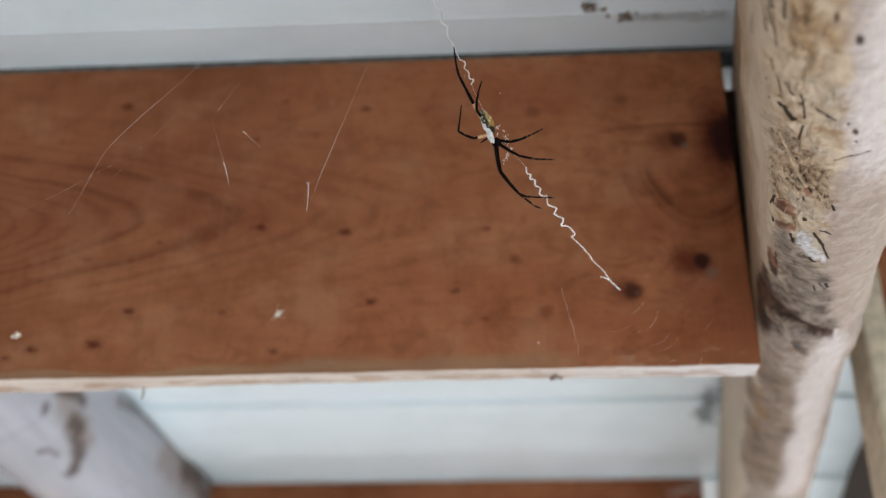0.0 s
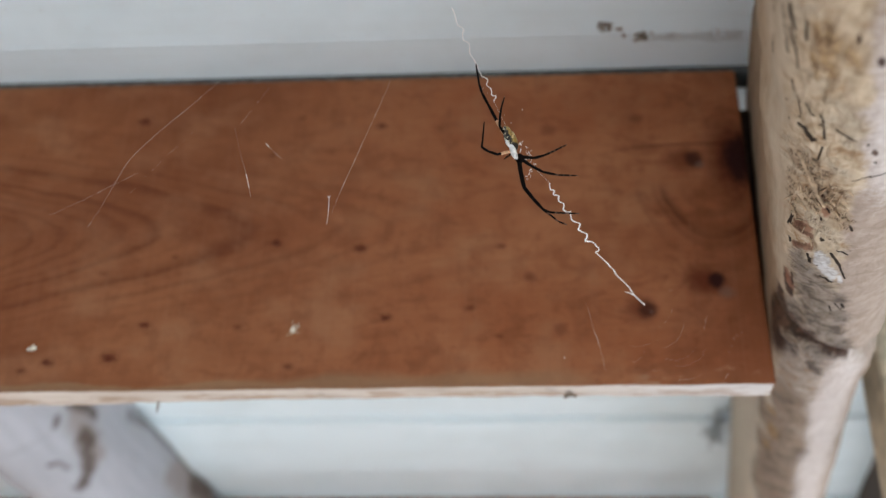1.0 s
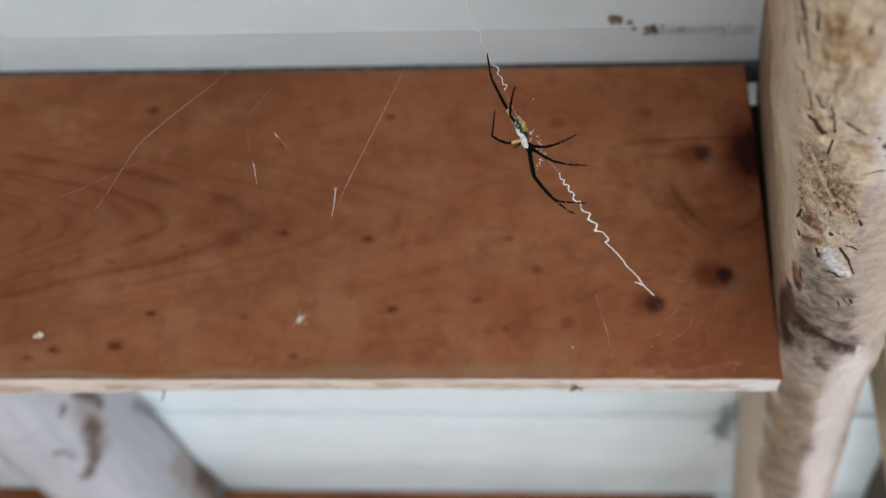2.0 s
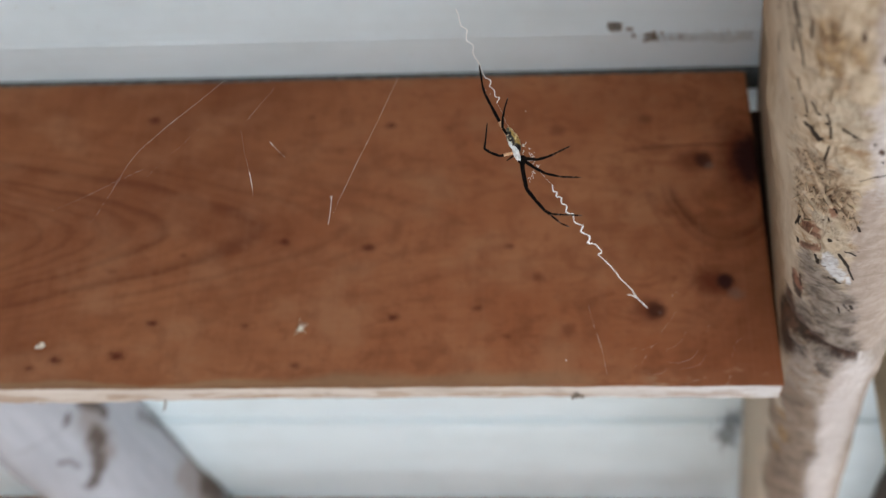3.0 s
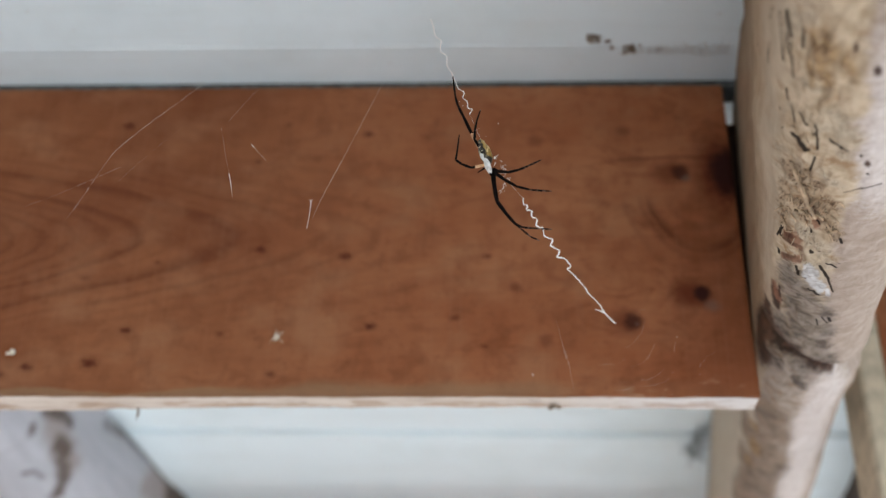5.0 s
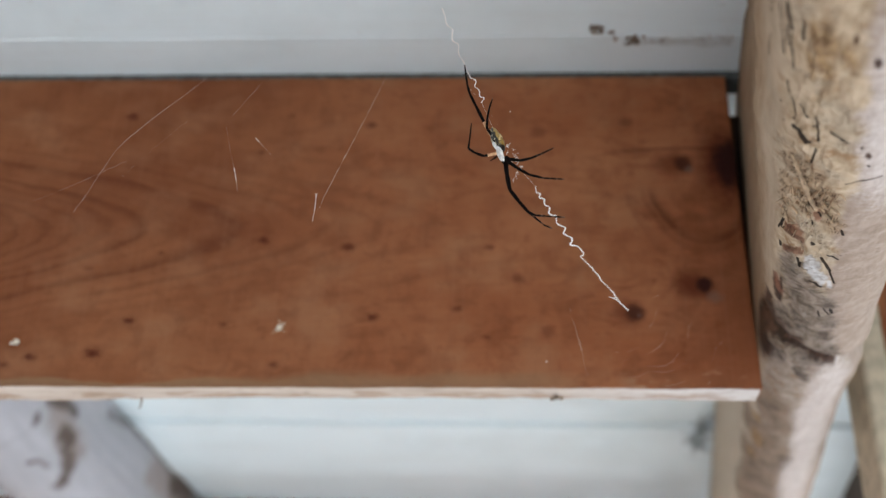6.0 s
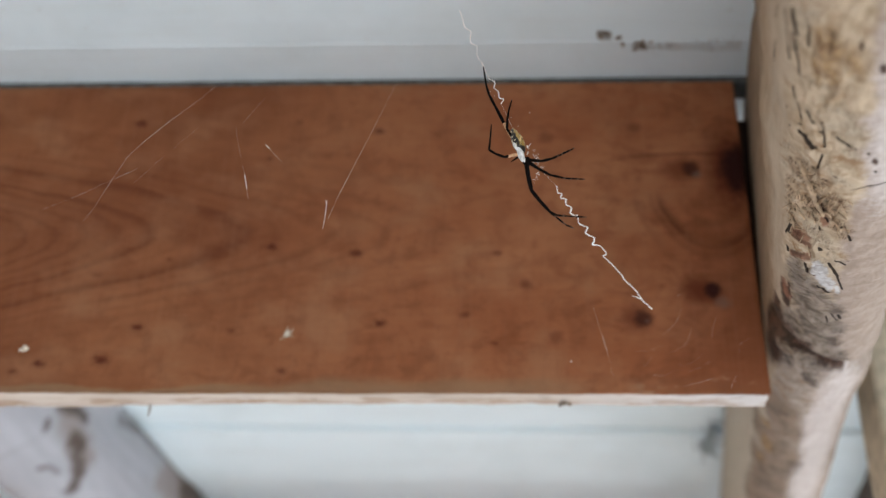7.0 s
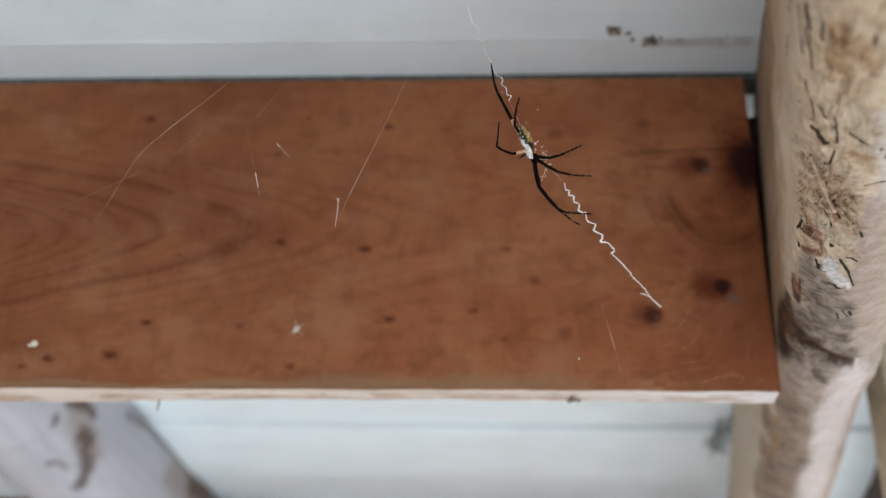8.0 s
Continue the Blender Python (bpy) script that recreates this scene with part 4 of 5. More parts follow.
# Sway of the loose threads, which hang more slackly.
THREAD_SWAY = (
    (0, -0.0014, 0.0078, -2.85), (0.5, -0.0017, 0.0104, -3.44), (1, -0.0009, 0.0052, -1.70), (2.5, -0.0011, -0.0010, -0.18), (3, -0.0016, 0.0017, -0.81),
    (3.5, -0.0018, -0.0007, -0.05), (4, -0.0008, -0.0009, 0.03), (4.5, -0.0009, -0.0041, 1.05), (5, -0.0029, -0.0026, 0.75), (6.5, -0.0008, -0.0018, 0.15),
    (7, -0.0003, -0.0017, 0.16), (7.5, -0.0002, -0.0016, -0.30), (8, 0.0003, -0.0005, -0.57))


def thread(bm, pts, r, sides=5):
    return tube(bm, [Vector(p) for p in pts], r, sides)


def flat(corners, y=0.0):
    """Corners given as x, z in the plane of the web."""
    return [(x, y, z) for x, z in corners]


def silk_band(corners, thin, thick, seed):
    """A band of silk laid to and fro: blobs at the turns, thinner strokes between, with rounded corners."""
    rng = random.Random(seed)
    n = len(corners) * 8
    path = [Vector(p) for p in spline(flat(corners), n)]
    path = [p + Vector((rng.gauss(0, 0.00007), rng.gauss(0, 0.0001), rng.gauss(0, 0.00007))) for p in path]
    weight = [rng.uniform(thin, thick) if i % 2 else rng.uniform(thin, (thin + thick) / 2) for i in range(len(corners) * 2)]
    radii = [float(w) for w in np.interp(np.linspace(0, 1, n), np.linspace(0, 1, len(weight)), weight)]
    return tube(bmesh.new(), path, radii, 6)


def build_web():
    web = tagged(new("spider_web"), "white silk zigzag and fine threads of an orb web", "spider web")
    web.location = (0, WEB_Y, 0)
    lower = ((-0.1048, -0.0019), (-0.1046, -0.0044), (-0.1033, -0.0049), (-0.1038, -0.0066), (-0.1021, -0.0072), (-0.1020, -0.0095),
             (-0.1004, -0.0105), (-0.1008, -0.0128), (-0.0994, -0.0139), (-0.0983, -0.0140), (-0.0983, -0.0171), (-0.0956, -0.0188),
             (-0.0961, -0.0212), (-0.0934, -0.0231), (-0.0942, -0.0256), (-0.0919, -0.0261), (-0.0900, -0.0290), (-0.0912, -0.0301))
    part("lower_zigzag", silk_band(lower, 0.00014, 0.00036, 41), M_SILK, web, "thick white zigzag silk band")
    tail = ((-0.0912, -0.0301), (-0.0883, -0.0336), (-0.0857, -0.0375), (-0.0847, -0.0395), (-0.0817, -0.0433), (-0.0800, -0.0467), (-0.0769, -0.0505))
    bm = silk_band(tail, 0.00012, 0.00024, 42)
    thread(bm, flat(((-0.0829, -0.0454), (-0.0812, -0.0460), (-0.0798, -0.0470))), [0.00010, 0.00020, 0.00016])
    part("lower_tail", bm, M_SILK, web, "straight white silk tail with a forked end")
    upper = ((-0.1294, 0.0542), (-0.1286, 0.0521), (-0.1272, 0.0474), (-0.1268, 0.0464), (-0.1254, 0.0454), (-0.1247, 0.0443), (-0.1252, 0.0423),
             (-0.1237, 0.0405), (-0.1234, 0.0375), (-0.1219, 0.0368), (-0.1228, 0.0348))
    part("upper_zigzag", silk_band(upper, 0.00010, 0.00028, 43), M_SILK, web, "white zigzag silk band above the spider")
    top = ((-0.1372, 0.0800), (-0.1362, 0.0765), (-0.1354, 0.0717), (-0.1333, 0.0694), (-0.1334, 0.0644), (-0.1311, 0.0621), (-0.1310, 0.0578), (-0.1294, 0.0542))
    part("top_zigzag", silk_band(top, 0.00010, 0.00026, 44), M_SILK, web, "thin upper end of the zigzag silk")
    part("radial_thread", thread(bmesh.new(), flat(((-0.1228, 0.0348), (-0.1212, 0.0300), (-0.1190, 0.0235))), 0.00003), M_SILK, web)
    part("radial_thread", thread(bmesh.new(), flat(((-0.1090, 0.0040), (-0.1065, 0.0005), (-0.1048, -0.0019))), 0.00003), M_SILK, web)
    # Loose spiral threads below and beside the tail.
    arcs = (((-0.0836, -0.0652), (-0.0780, -0.0649), (-0.0739, -0.0628)), ((-0.0833, -0.0710), (-0.0804, -0.0697), (-0.0782, -0.0671)),
            ((-0.0734, -0.0664), (-0.0685, -0.0639), (-0.0661, -0.0603), (-0.0654, -0.0577)), ((-0.0792, -0.0737), (-0.0750, -0.0738), (-0.0724, -0.0717)),
            ((-0.0730, -0.0697), (-0.0692, -0.0705), (-0.0651, -0.0691), (-0.0624, -0.0658)), ((-0.0717, -0.0723), (-0.0662, -0.0723), (-0.0617, -0.0702), (-0.0597, -0.0667)),
            ((-0.0695, -0.0775), (-0.0644, -0.0766), (-0.0612, -0.0754)), ((-0.0677, -0.0503), (-0.0690, -0.0539), (-0.0709, -0.0566), (-0.0744, -0.0601)),
            ((-0.0571, -0.0543), (-0.0587, -0.0578), (-0.0591, -0.0614)), ((-0.0469, -0.0613), (-0.0508, -0.0643), (-0.0523, -0.0696)),
            ((-0.0533, -0.0748), (-0.0558, -0.0790)), ((-0.0667, -0.0455), (-0.0682, -0.0456), (-0.0688, -0.0471)))
    for n, arc in enumerate(arcs):
        r = (0.000010, 0.000007, 0.000014, 0.000010)[n % 4]
        path = [tuple(p) for p in spline(flat(arc), len(arc) * 5)]
        part("spiral_thread", thread(bmesh.new(), path, [r * (0.3 + 0.7 * math.sin(math.pi * (i + 0.5) / len(path))) for i in range(len(path))]), M_SILK, web)
    path = [tuple(p) for p in spline(flat(((-0.0955, -0.0490), (-0.0941, -0.0569), (-0.0932, -0.0609), (-0.0923, -0.0654), (-0.0913, -0.0734))), 30)]
    part("radial_thread", thread(bmesh.new(), path, [0.000010 if not 11 < i < 22 else (0.00005 if i % 3 else 0.000012) for i in range(30)]), M_SILK, web, "beaded silk thread")
    # Fluffy scraps of silk at the hub, and specks of silk on the threads.
    rng = random.Random(12)
    bm = bmesh.new()
    for x, z, m, spread in ((-0.1136, 0.0158, 6, 0.0006), (-0.1120, 0.0125, 10, 0.0008), (-0.1116, 0.0092, 14, 0.0008), (-0.1097, 0.0068, 7, 0.0006), (-0.1110, 0.0040, 7, 0.0007), (-0.1121, 0.0014, 4, 0.0005)):
        for i in range(m):
            c = Vector((x + rng.gauss(0, spread), rng.uniform(0, 0.002), z + rng.gauss(0, spread * 1.3)))
            d = Vector((rng.uniform(-0.6, 0.6), rng.uniform(-0.5, 0.5), rng.uniform(-1, 1))) * rng.uniform(0.0003, 0.0009)
            bend = Vector((rng.uniform(-1, 1), 0, rng.uniform(-1, 1))) * 0.0004
            thread(bm, spline([tuple(c - d), tuple(c + bend), tuple(c + d)], 7), rng.uniform(0.00003, 0.00010))
    part("hub_silk", bm, M_SILK, web, "fluffy white scraps of silk")
    for x, z, r in ((-0.1127, 0.0303, 0.00016), (-0.1171, 0.0246, 0.00010), (-0.1193, 0.0284, 0.00008), (-0.1265, 0.0406, 0.00011), (-0.1252, 0.0386, 0.00011), (-0.1037, -0.0682, 0.00020)):
        bm = bmesh.new()
        bmesh.ops.create_icosphere(bm, subdivisions=2, radius=r)
        for v in bm.verts:
            v.co = v.co * (1 + 0.4 * noise.noise(v.co * 9000)) + Vector((x, 0, z))
        part("silk_speck", smooth(bm), M_SILK, web)
    return web


LEAN = 0.72            # how far the spider hangs downwards for each step off the web


def leg_points(joints, n):
    """Points at even steps along straight leg segments with slightly rounded joints, and how far along the leg each joint lies."""
    js = [Vector(j) for j in joints]
    runs = [0.0]
    for a, b in zip(js, js[1:]):
        runs.append(runs[-1] + (b - a).length)
    pts = []
    for s in np.linspace(0, runs[-1], n):
        i = max(q for q in range(len(js) - 1) if runs[q] <= s + 1e-9)
        pts.append(js[i].lerp(js[i + 1], (s - runs[i]) / (runs[i + 1] - runs[i])))
    return [pts[0]] + [(pts[i - 1] + 3 * pts[i] + pts[i + 1]) / 5 for i in range(1, n - 1)] + [pts[-1]], [r / runs[-1] for r in runs]


def body_of(a, b, outline, flatness, bumps, seed):
    """A body part along the line from b to a: half-widths at even steps, a little flattened and uneven."""
    a, b = (Vector((x, y, z + LEAN * y)) for x, y, z in (a, b))
    turn = (a - b).normalized().to_track_quat("Z", "Y").to_matrix().to_4x4()
    bm = bmesh.new()
    bmesh.ops.create_uvsphere(bm, u_segments=36, v_segments=28, radius=1.0)
    steps = np.linspace(-1, 1, len(outline))
    for v in bm.verts:
        t = v.co.z
        round_ = math.hypot(v.co.x, v.co.y)
        if round_ < 1e-6:
            v.co = Vector((0, 0, t * (a - b).length / 2))
            continue
        wide = float(np.interp(t, steps, outline)) * math.sqrt(max(0.0, 1 - t * t)) ** 0.6 * (1 + bumps * noise.noise(v.co * 3.2 + Vector((seed, 0, 0))))
        v.co = Vector((v.co.x / round_ * wide, v.co.y / round_ * wide * flatness, t * (a - b).length / 2))
    bm.transform(Matrix.Translation((a + b) / 2) @ turn)
    return smooth(bm)


def build_spider():
    sp = tagged(new("spider"), "black and yellow garden spider with silvery head hanging on its web", "spider")
    sp.location = (0, WEB_Y, 0)
    a, b = Vector((-0.1192, -0.0012, 0.0232)), Vector((-0.1160, -0.0022, 0.0126))
    part("abdomen", body_of(a, b, (0.0017, 0.0024, 0.0026, 0.0023, 0.0019, 0.0014), 0.85, 0.12, 2.0), abdomen_mat((a + b) / 2 - Vector((0, 0, 0.0012)), (a - b).normalized()), sp, "black abdomen with yellow and white blotches")
    part("head", body_of((-0.1176, -0.0030, 0.0150), (-0.1156, -0.0026, 0.0087), (0.0012, 0.0015, 0.0017, 0.0016, 0.0012), 0.6, 0.08, 5.0), M_SILVER, sp, "silvery white haired head plate")
    part("leg_base", body_of((-0.1154, -0.0010, 0.0106), (-0.1132, -0.0008, 0.0086), (0.0008, 0.0012, 0.0012, 0.0008), 0.8, 0.2, 8.0), M_BLACK, sp, "black leg joints under the head")
    part("pedicel_patch", body_of((-0.1190, -0.0030, 0.0172), (-0.1178, -0.0034, 0.0140), (0.0005, 0.0008, 0.0009, 0.0006), 0.7, 0.3, 11.0), M_SILVER, sp, "white patch at the front of the abdomen")
    # Legs: joints x, z in the plane of the web, the lift of the knees off it, the radius at the thigh, how far the pale base and the rings reach.
    legs = (
        ("rear_leg", ((-0.1190, 0.0190), (-0.1209, 0.0230), (-0.1223, 0.0265), (-0.1250, 0.0335), (-0.1270, 0.0387), (-0.1279, 0.0431), (-0.1288, 0.0521)), 0.004, 0.00064, 0.17, 1.0),
        ("rear_leg", ((-0.1185, 0.0185), (-0.1199, 0.0208), (-0.1211, 0.0233), (-0.1209, 0.0274), (-0.1202, 0.0316), (-0.1189, 0.0365)), 0.004, 0.00052, 0.0, 0.9),
        ("side_leg", ((-0.1168, 0.0123), (-0.1180, 0.0122), (-0.1223, 0.0112), (-0.1255, 0.0128), (-0.1276, 0.0146), (-0.1272, 0.0177), (-0.1265, 0.0256)), 0.005, 0.00052, 0.24, 1.0),
        ("side_leg", ((-0.1143, 0.0098), (-0.1097, 0.0090), (-0.1060, 0.0100), (-0.1027, 0.0116), (-0.0980, 0.0141)), 0.003, 0.00056, 0.0, 0.55),
        ("front_leg", ((-0.1143, 0.0090), (-0.1108, 0.0058), (-0.1070, 0.0031), (-0.1020, 0.0015), (-0.0951, 0.0008)), 0.003, 0.00058, 0.0, 0.60),
        ("front_leg", ((-0.1148, 0.0092), (-0.1142, 0.0028), (-0.1135, -0.0029), (-0.1107, -0.0075), (-0.1078, -0.0118), (-0.1056, -0.0133), (-0.1016, -0.0139), (-0.0956, -0.0147)), 0.006, 0.00060, 0.0, 0.72),
        ("front_leg", ((-0.1150, 0.0090), (-0.1147, 0.0028), (-0.1139, -0.0029), (-0.1111, -0.0076), (-0.1081, -0.0118), (-0.1060, -0.0139), (-0.1027, -0.0174), (-0.1000, -0.0189)), 0.004, 0.00060, 0.0, 0.76),
        ("side_leg", ((-0.1165, 0.0122), (-0.1178, 0.0109), (-0.1201, 0.0091)), 0.001, 0.00045, 0.45, 1.0),
    )
    for name, flat_joints, lift, r, pale, ringed in legs:
        m = len(flat_joints)
        # The knees stand off the web, to the front and downwards.
        bends = [lift * math.sin(math.pi * q / (m - 1)) for q in range(m)]
        joints = [(x, -up, z - LEAN * up) for up, (x, z) in zip(bends, flat_joints)]
        n = 64
        pts, stops = leg_points(joints, n)
        cuts = []
        for i in range(n):
            s = i / (n - 1)
            seg = max(q for q in range(m - 1) if stops[q] <= s + 1e-9)
            u = (s - stops[seg]) / (stops[seg + 1] - stops[seg])
            swell = 1 + 0.20 * math.sin(math.pi * min(1.0, u * 1.05)) - 0.12 * (u > 0.92)
            cuts.append(0.93 * r * (1.0 - 0.64 * s ** 1.2) * swell)
        bm = tube(bmesh.new(), pts, cuts, 10)
        bm.faces.ensure_lookup_table()
        for q in range((n - 1) * 10):
            s = (q // 10 + 0.5) / (n - 1)
            if s < pale:
                bm.faces[q].material_index = 1
            elif s > ringed and (s * 10.0) % 1.0 > 0.74:
                bm.faces[q].material_index = 2
        part(name, bm, [M_BLACK, M_TAN, M_BROWN], sp, "black leg with an orange-tan base" if pale else "")
    for dx in (-0.0006, 0.0006):
        path = [Vector((-0.1155 + dx, -0.0022, 0.0078)), Vector((-0.1149 + dx * 1.5, -0.0030, 0.0062)), Vector((-0.1146 + dx, -0.0022, 0.0054))]
        part("palp", tube(bmesh.new(), path, [0.00034, 0.0003, 0.00018], 8), M_BLACK, sp)
    return sp


def abdomen_mat(centre, axis):
    k = Nodes("abdomen_pattern")
    p = k.coord()
    off = k.vec("SUBTRACT", p, tuple(centre))
    along = k.vec("DOT_PRODUCT", off, tuple(axis))
    side = Vector((axis.z, 0, -axis.x)).normalized()
    across = k.math("ADD", k.vec("DOT_PRODUCT", off, tuple(side)), k.math("MULTIPLY", k.math("SUBTRACT", k.noise(p, 700.0, 2.0), 0.5), 0.0014))
    blot = k.noise(k.vec("MULTIPLY", p, (1.0, 1.0, 0.7)), 640.0, 3.0, 0.6)
    # A yellow back with dark spots beside a black flank with white blotches.
    back = k.ramp(across, -0.0006, 0.0000)
    spots = k.ramp(k.math("ABSOLUTE", k.math("SUBTRACT", blot, 0.5)), 0.015, 0.04, 0.15, 1.0)
    yellow = k.mix(k.ramp(blot, 0.40, 0.62), (0.46, 0.29, 0.07), (0.80, 0.62, 0.30))
    yellow = k.mix(spots, (0.035, 0.022, 0.012), yellow)
    flank = k.mix(k.ramp(k.noise(p, 900.0, 2.0), 0.54, 0.60), (0.014, 0.010, 0.008), (0.62, 0.56, 0.38))
    col = k.mix(back, flank, yellow)
    col = k.mix(k.ramp(k.math("ABSOLUTE", k.math("ADD", across, 0.0004)), 0.0001, 0.0004, 0.7, 0.0), col, (0.012, 0.009, 0.007))
    col = k.mix(k.ramp(along, -0.0034, -0.0042), col, (0.014, 0.010, 0.008))
    return k.done(col, 0.4, blot, 0.0003, 0.3)


web = build_web()
spider = build_spider()


# ---- loose threads and small things ----
def build_threads():
    made = tagged(new("frame_threads"), "loose silk threads stretched before the plank", "silk threads")
    made.location = (0, WEB_Y, 0)
    # Corners x, z, then the radius at each end and the distance behind the plane of the web.
    runs = ((((-0.2190, 0.0530), (-0.2229, 0.0488), (-0.2300, 0.0405), (-0.2371, 0.0328)), 0.000009, 0.000020, 0.0),
            (((-0.2371, 0.0328), (-0.2439, 0.0255), (-0.2531, 0.0140), (-0.2576, 0.0033), (-0.2619, -0.0083), (-0.2648, -0.0144)), 0.000030, 0.000009, 0.0),
            (((-0.2340, 0.0350), (-0.2450, 0.0222), (-0.2560, 0.0075)), 0.000005, 0.000003, 0.012),
            (((-0.2520, 0.0118), (-0.2601, 0.0071), (-0.2698, 0.0013), (-0.2747, -0.0013), (-0.2828, -0.0054)), 0.000012, 0.000007, 0.006),
            (((-0.2051, 0.0431), (-0.2102, 0.0346), (-0.2145, 0.0273)), 0.000005, 0.000012, 0.0),
            (((-0.2165, 0.0250), (-0.2135, 0.0134), (-0.2109, 0.0047)), 0.000007, 0.000009, 0.0),
            (((-0.2110, 0.0048), (-0.2105, 0.0030)), 0.00016, 0.00013, 0.0),
            (((-0.2105, 0.0030), (-0.2102, 0.0021)), 0.00004, 0.00006, 0.0),
            (((-0.2102, 0.0021), (-0.2099, 0.0006), (-0.2094, -0.0011)), 0.00014, 0.00007, 0.0),
            (((-0.2094, -0.0011), (-0.2086, -0.0050)), 0.000030, 0.000008, 0.0),
            (((-0.2048, 0.0178), (-0.2040, 0.0168), (-0.2036, 0.0163)), 0.00009, 0.00016, 0.0),
            (((-0.2036, 0.0163), (-0.2010, 0.0132), (-0.1985, 0.0105)), 0.00003, 0.000010, 0.0),
            (((-0.1595, 0.0468), (-0.1652, 0.0300), (-0.1692, 0.0187), (-0.1731, 0.0078), (-0.1769, -0.0029)), 0.000010, 0.000034, 0.0),
            (((-0.1769, -0.0029), (-0.1783, -0.0071), (-0.1800, -0.0130)), 0.000030, 0.000010, 0.0),
            (((-0.1818, -0.0058), (-0.1813, -0.0064), (-0.1807, -0.0058)), 0.00008, 0.00006, 0.0),
            (((-0.1812, -0.0064), (-0.1812, -0.0118), (-0.1816, -0.0174)), 0.00011, 0.00006, 0.0))
    for corners, r0, r1, y in runs:
        path = [tuple(p) for p in spline(flat(corners, y), 24)]
        rng = random.Random(len(corners) + round(corners[0][0] * 1e4))
        part("thread", thread(bmesh.new(), path, [(r0 + (r1 - r0) * i / 23) * rng.uniform(0.7, 1.25) for i in range(24)]), M_SILK, made)
    return made


loose_threads = build_threads()


def clump(name, centre, size, material, label, category, seed, pieces=7, squash=1.0, bits=(0.14, 0.5)):
    """A small ragged lump stuck to a surface."""
    rng = random.Random(seed)
    bm = bmesh.new()
    for i in range(pieces):
        c = Vector((rng.gauss(0, 0.45), rng.gauss(0, 0.2), rng.gauss(0, 0.3))) * size
        made = bmesh.ops.create_icosphere(bm, subdivisions=2, radius=size * rng.uniform(*bits))["verts"]
        for v in made:
            v.co *= 1 + 0.45 * noise.noise(v.co * (2.2 / size) + Vector((seed, i, 0)))
            v.co.y *= squash
            v.co += c
    ob = part(name, smooth(bm), material)
    ob.location = centre
    return tagged(ob, label, category)


clump("mud_clump", (-0.0720, -0.0375, 0.1845), 0.0050, M_MUD, "dark ragged mud scraps on the soffit", "mud", 1, 46, 0.8, (0.05, 0.22))
clump("mud_clump", (-0.0640, -0.0345, 0.1845), 0.0022, M_MUD, "small mud scraps on the soffit", "mud", 6, 24, 0.8, (0.06, 0.30))
clump("mud_clump", (-0.0525, -0.0295, 0.1845), 0.0054, M_MUD, "dark ragged mud scraps on the soffit", "mud", 2, 50, 0.9, (0.05, 0.22))


def build_groove_dirt():
    """Dusty cobweb and grit caught along a lap of the soffit."""
    rng = random.Random(31)
    bm = bmesh.new()
    for i in range(170):
        q = rng.random()
        c = Vector((-0.056 + 0.056 * q, -0.0265 + rng.gauss(0, 0.0016) - 0.003 * q * abs(rng.gauss(0, 1)), CEIL - 0.0026))
        r = rng.uniform(0.00012, 0.00042) * (1.5 if rng.random() < 0.06 else 1.0)
        stretch = rng.uniform(1.0, 2.4)
        for v in bmesh.ops.create_icosphere(bm, subdivisions=1, radius=r)["verts"]:
            v.co = Vector((v.co.x * stretch, v.co.y, v.co.z * 0.7)) + c
    for i in range(46):
        c = Vector((rng.uniform(-0.054, -0.002), -0.0262 + rng.gauss(0, 0.0022), CEIL - 0.0028))
        d = Vector((rng.uniform(0.002, 0.007), rng.gauss(0, 0.0015), 0))
        tube(bm, [c - d, c + Vector((0, rng.gauss(0, 0.0006), -0.0004)), c + d], 0.00004, 4)
    ob = part("groove_dirt", smooth(bm), M_DUST)
    return tagged(ob, "grey dust and cobweb caught along a soffit lap", "dust", kind="stuff")


build_groove_dirt()


def build_shade_dirt():
    """Dirt on the soffit beside the rafter, and the groove's shadow, shaped as a grey lump."""
    rng = random.Random(14)
    bm = bmesh.new()
    for i in range(110):
        c = Vector((rng.gauss(0, 0.0055), rng.gauss(0, 0.021), -abs(rng.gauss(0, 0.0012))))
        r = rng.uniform(0.0006, 0.0026)
        for v in bmesh.ops.create_icosphere(bm, subdivisions=1, radius=r)["verts"]:
            v.co = Vector((v.co.x, v.co.y * rng.uniform(1.0, 2.2), v.co.z * 0.5)) * (1 + 0.3 * noise.noise(v.co * 900)) + c
    ob = part("shade_dirt_lump", smooth(bm), M_SHADE_DIRT)
    ob.location = (0.0545, 0.506, CEIL + 0.001)
    return tagged(ob, "grey dirt and groove shadow as a lump on the soffit beside the rafter", "cobweb")


build_shade_dirt()
clump("egg_fluff", (-0.3532, -0.001, 0.0215), 0.0022, M_FLUFF, "small pale fluff stuck to the plank", "fluff", 3, 5)


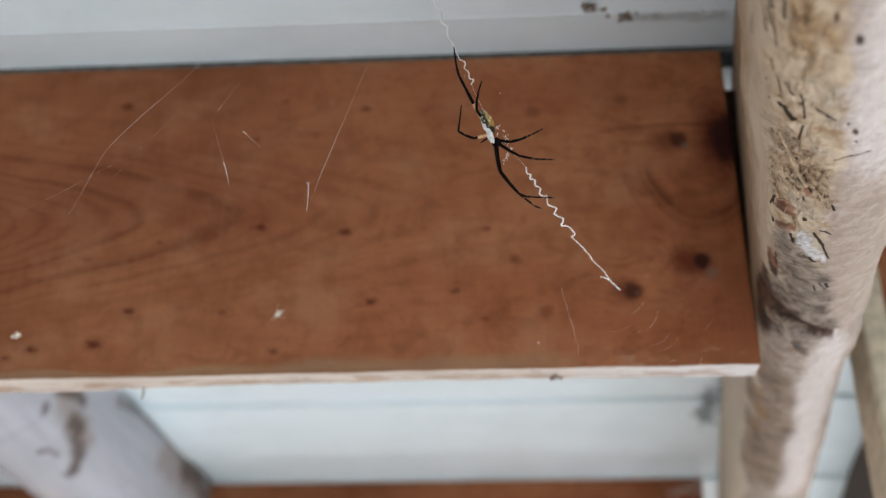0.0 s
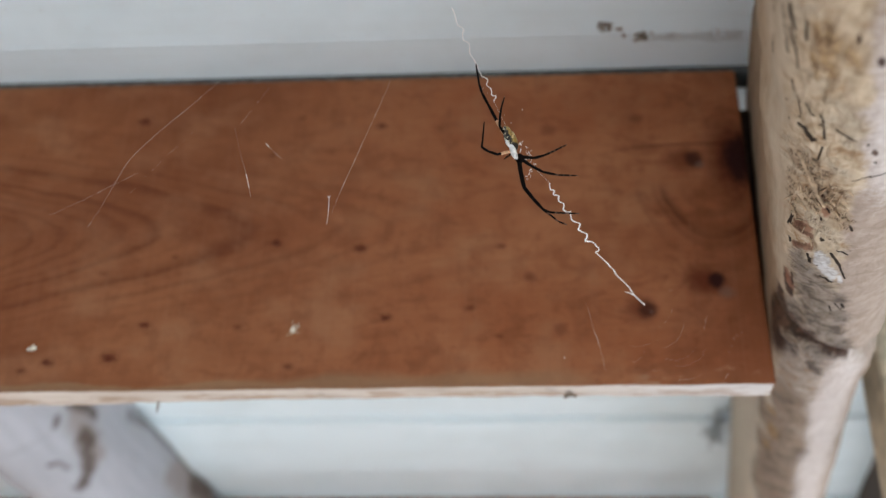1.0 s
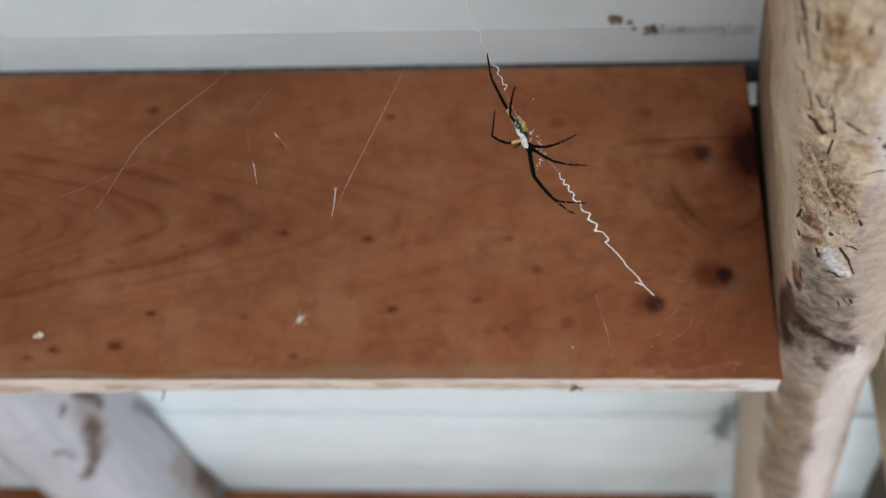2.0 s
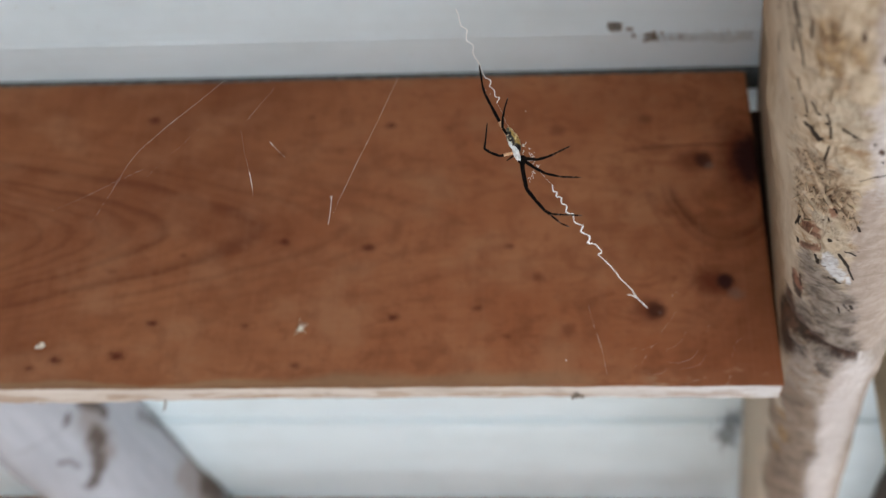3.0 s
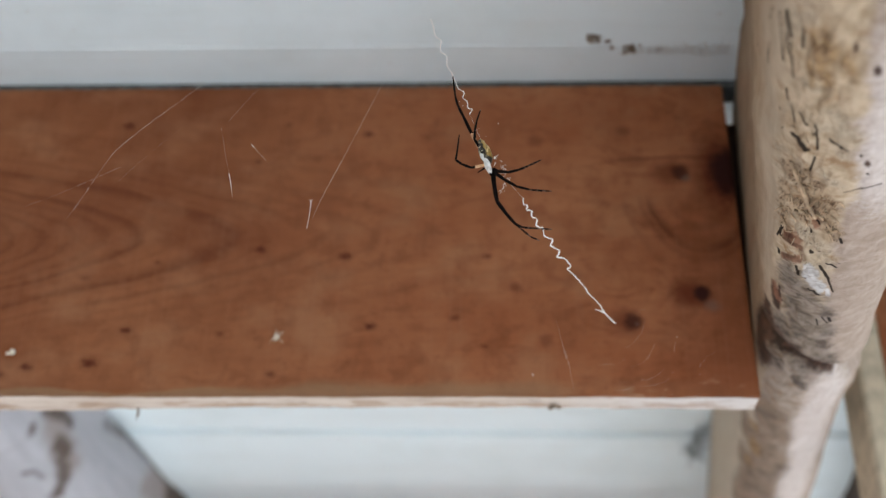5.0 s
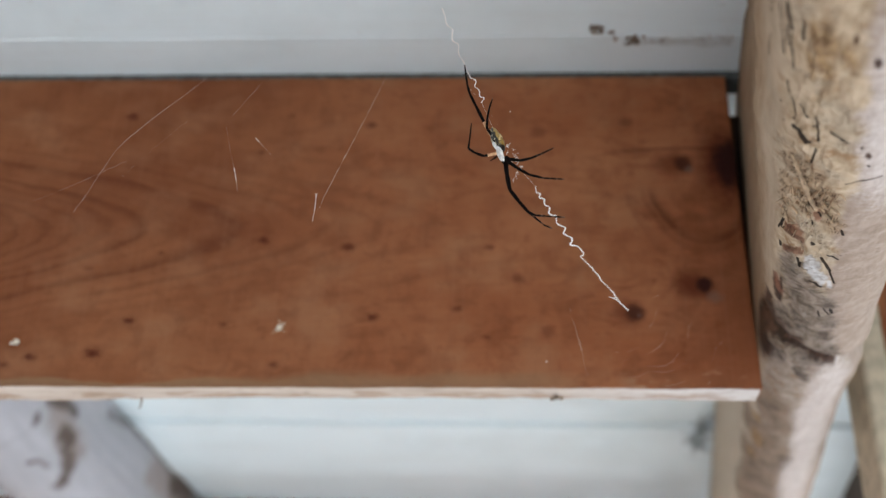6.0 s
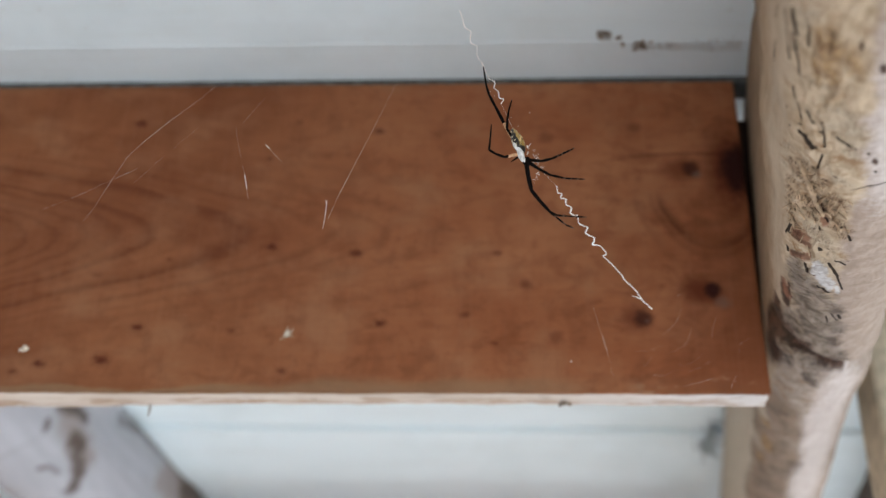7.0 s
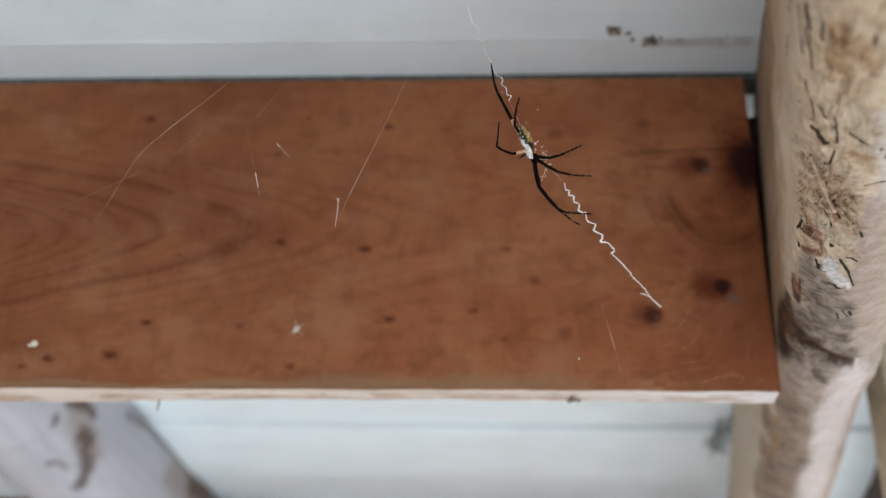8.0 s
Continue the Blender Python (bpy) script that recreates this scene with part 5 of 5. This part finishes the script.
def build_wisp(x, z):
    """A tuft of fine fibres with a small pale core, caught on the plank."""
    rng = random.Random(8)
    bm = bmesh.new()
    for v in bmesh.ops.create_icosphere(bm, subdivisions=2, radius=0.0009)["verts"]:
        v.co *= 1 + 0.5 * noise.noise(v.co * 1500)
        v.co.z *= 1.7
    for i in range(16):
        d = Vector((rng.gauss(0.2, 0.5), -0.15, rng.gauss(0.1, 1.0))).normalized() * rng.uniform(0.002, 0.0052)
        tube(bm, [Vector((0, 0, 0)), d * 0.5 + Vector((rng.gauss(0, 0.0003), 0, 0)), d], [0.00016, 0.00011, 0.00004], 5)
    ob = part("silk_tuft", smooth(bm), M_FLUFF)
    ob.location = (x, -0.0012, z)
    return tagged(ob, "small wispy white silk tuft stuck to the plank", "silk tuft")


build_wisp(-0.2262, 0.0297)
clump("insect_remains", (-0.0935, 0.0085, -0.0022), 0.0028, M_MUD, "dark dead insect bit hanging under the plank", "insect", 5, 4)


def build_strands():
    """Fine cobweb strands stretched from the far plank to the rafter."""
    rng = random.Random(19)
    made = tagged(new("cobweb_strands"), "fine pale cobweb strands at the far plank's end", "cobweb")
    made.location = (0.052, 0.664, 0.176)
    for i in range(11):
        a = Vector((rng.uniform(-0.028, 0.0), rng.uniform(-0.004, 0.004), rng.uniform(-0.018, 0.0)))
        b = Vector((rng.uniform(0.012, 0.032), rng.uniform(-0.030, -0.006), rng.uniform(-0.012, 0.006)))
        mid = (a + b) / 2 + Vector((0, 0, -rng.uniform(0.001, 0.005)))
        part("strand", thread(bmesh.new(), spline([tuple(a), tuple(mid), tuple(b)], 9), rng.uniform(0.00005, 0.00012)), M_SILK, made)
    return made


def build_sliver():
    """A thin dark splinter that hangs from the plank's lower arris."""
    bm = tube(bmesh.new(), [Vector((0, 0, 0.0012)), Vector((0.0002, 0.0004, -0.0020)), Vector((-0.0003, 0.0006, -0.0052))], [0.0005, 0.0006, 0.0002], 6)
    ob = part("splinter", bm, M_MUD)
    ob.location = (-0.2917, 0.0130, -0.0015)
    return tagged(ob, "thin dark splinter hanging under the plank", "splinter")


build_strands()
build_sliver()


def motions():
    rows = [(t, pose(x, WEB_Y, z, 0, turn, 0)) for t, x, z, turn in SWAY]
    walk(web, rows)
    walk(spider, rows)
    walk(loose_threads, [(t, pose(x, WEB_Y, z, 0, turn, 0)) for t, x, z, turn in THREAD_SWAY])


motions()
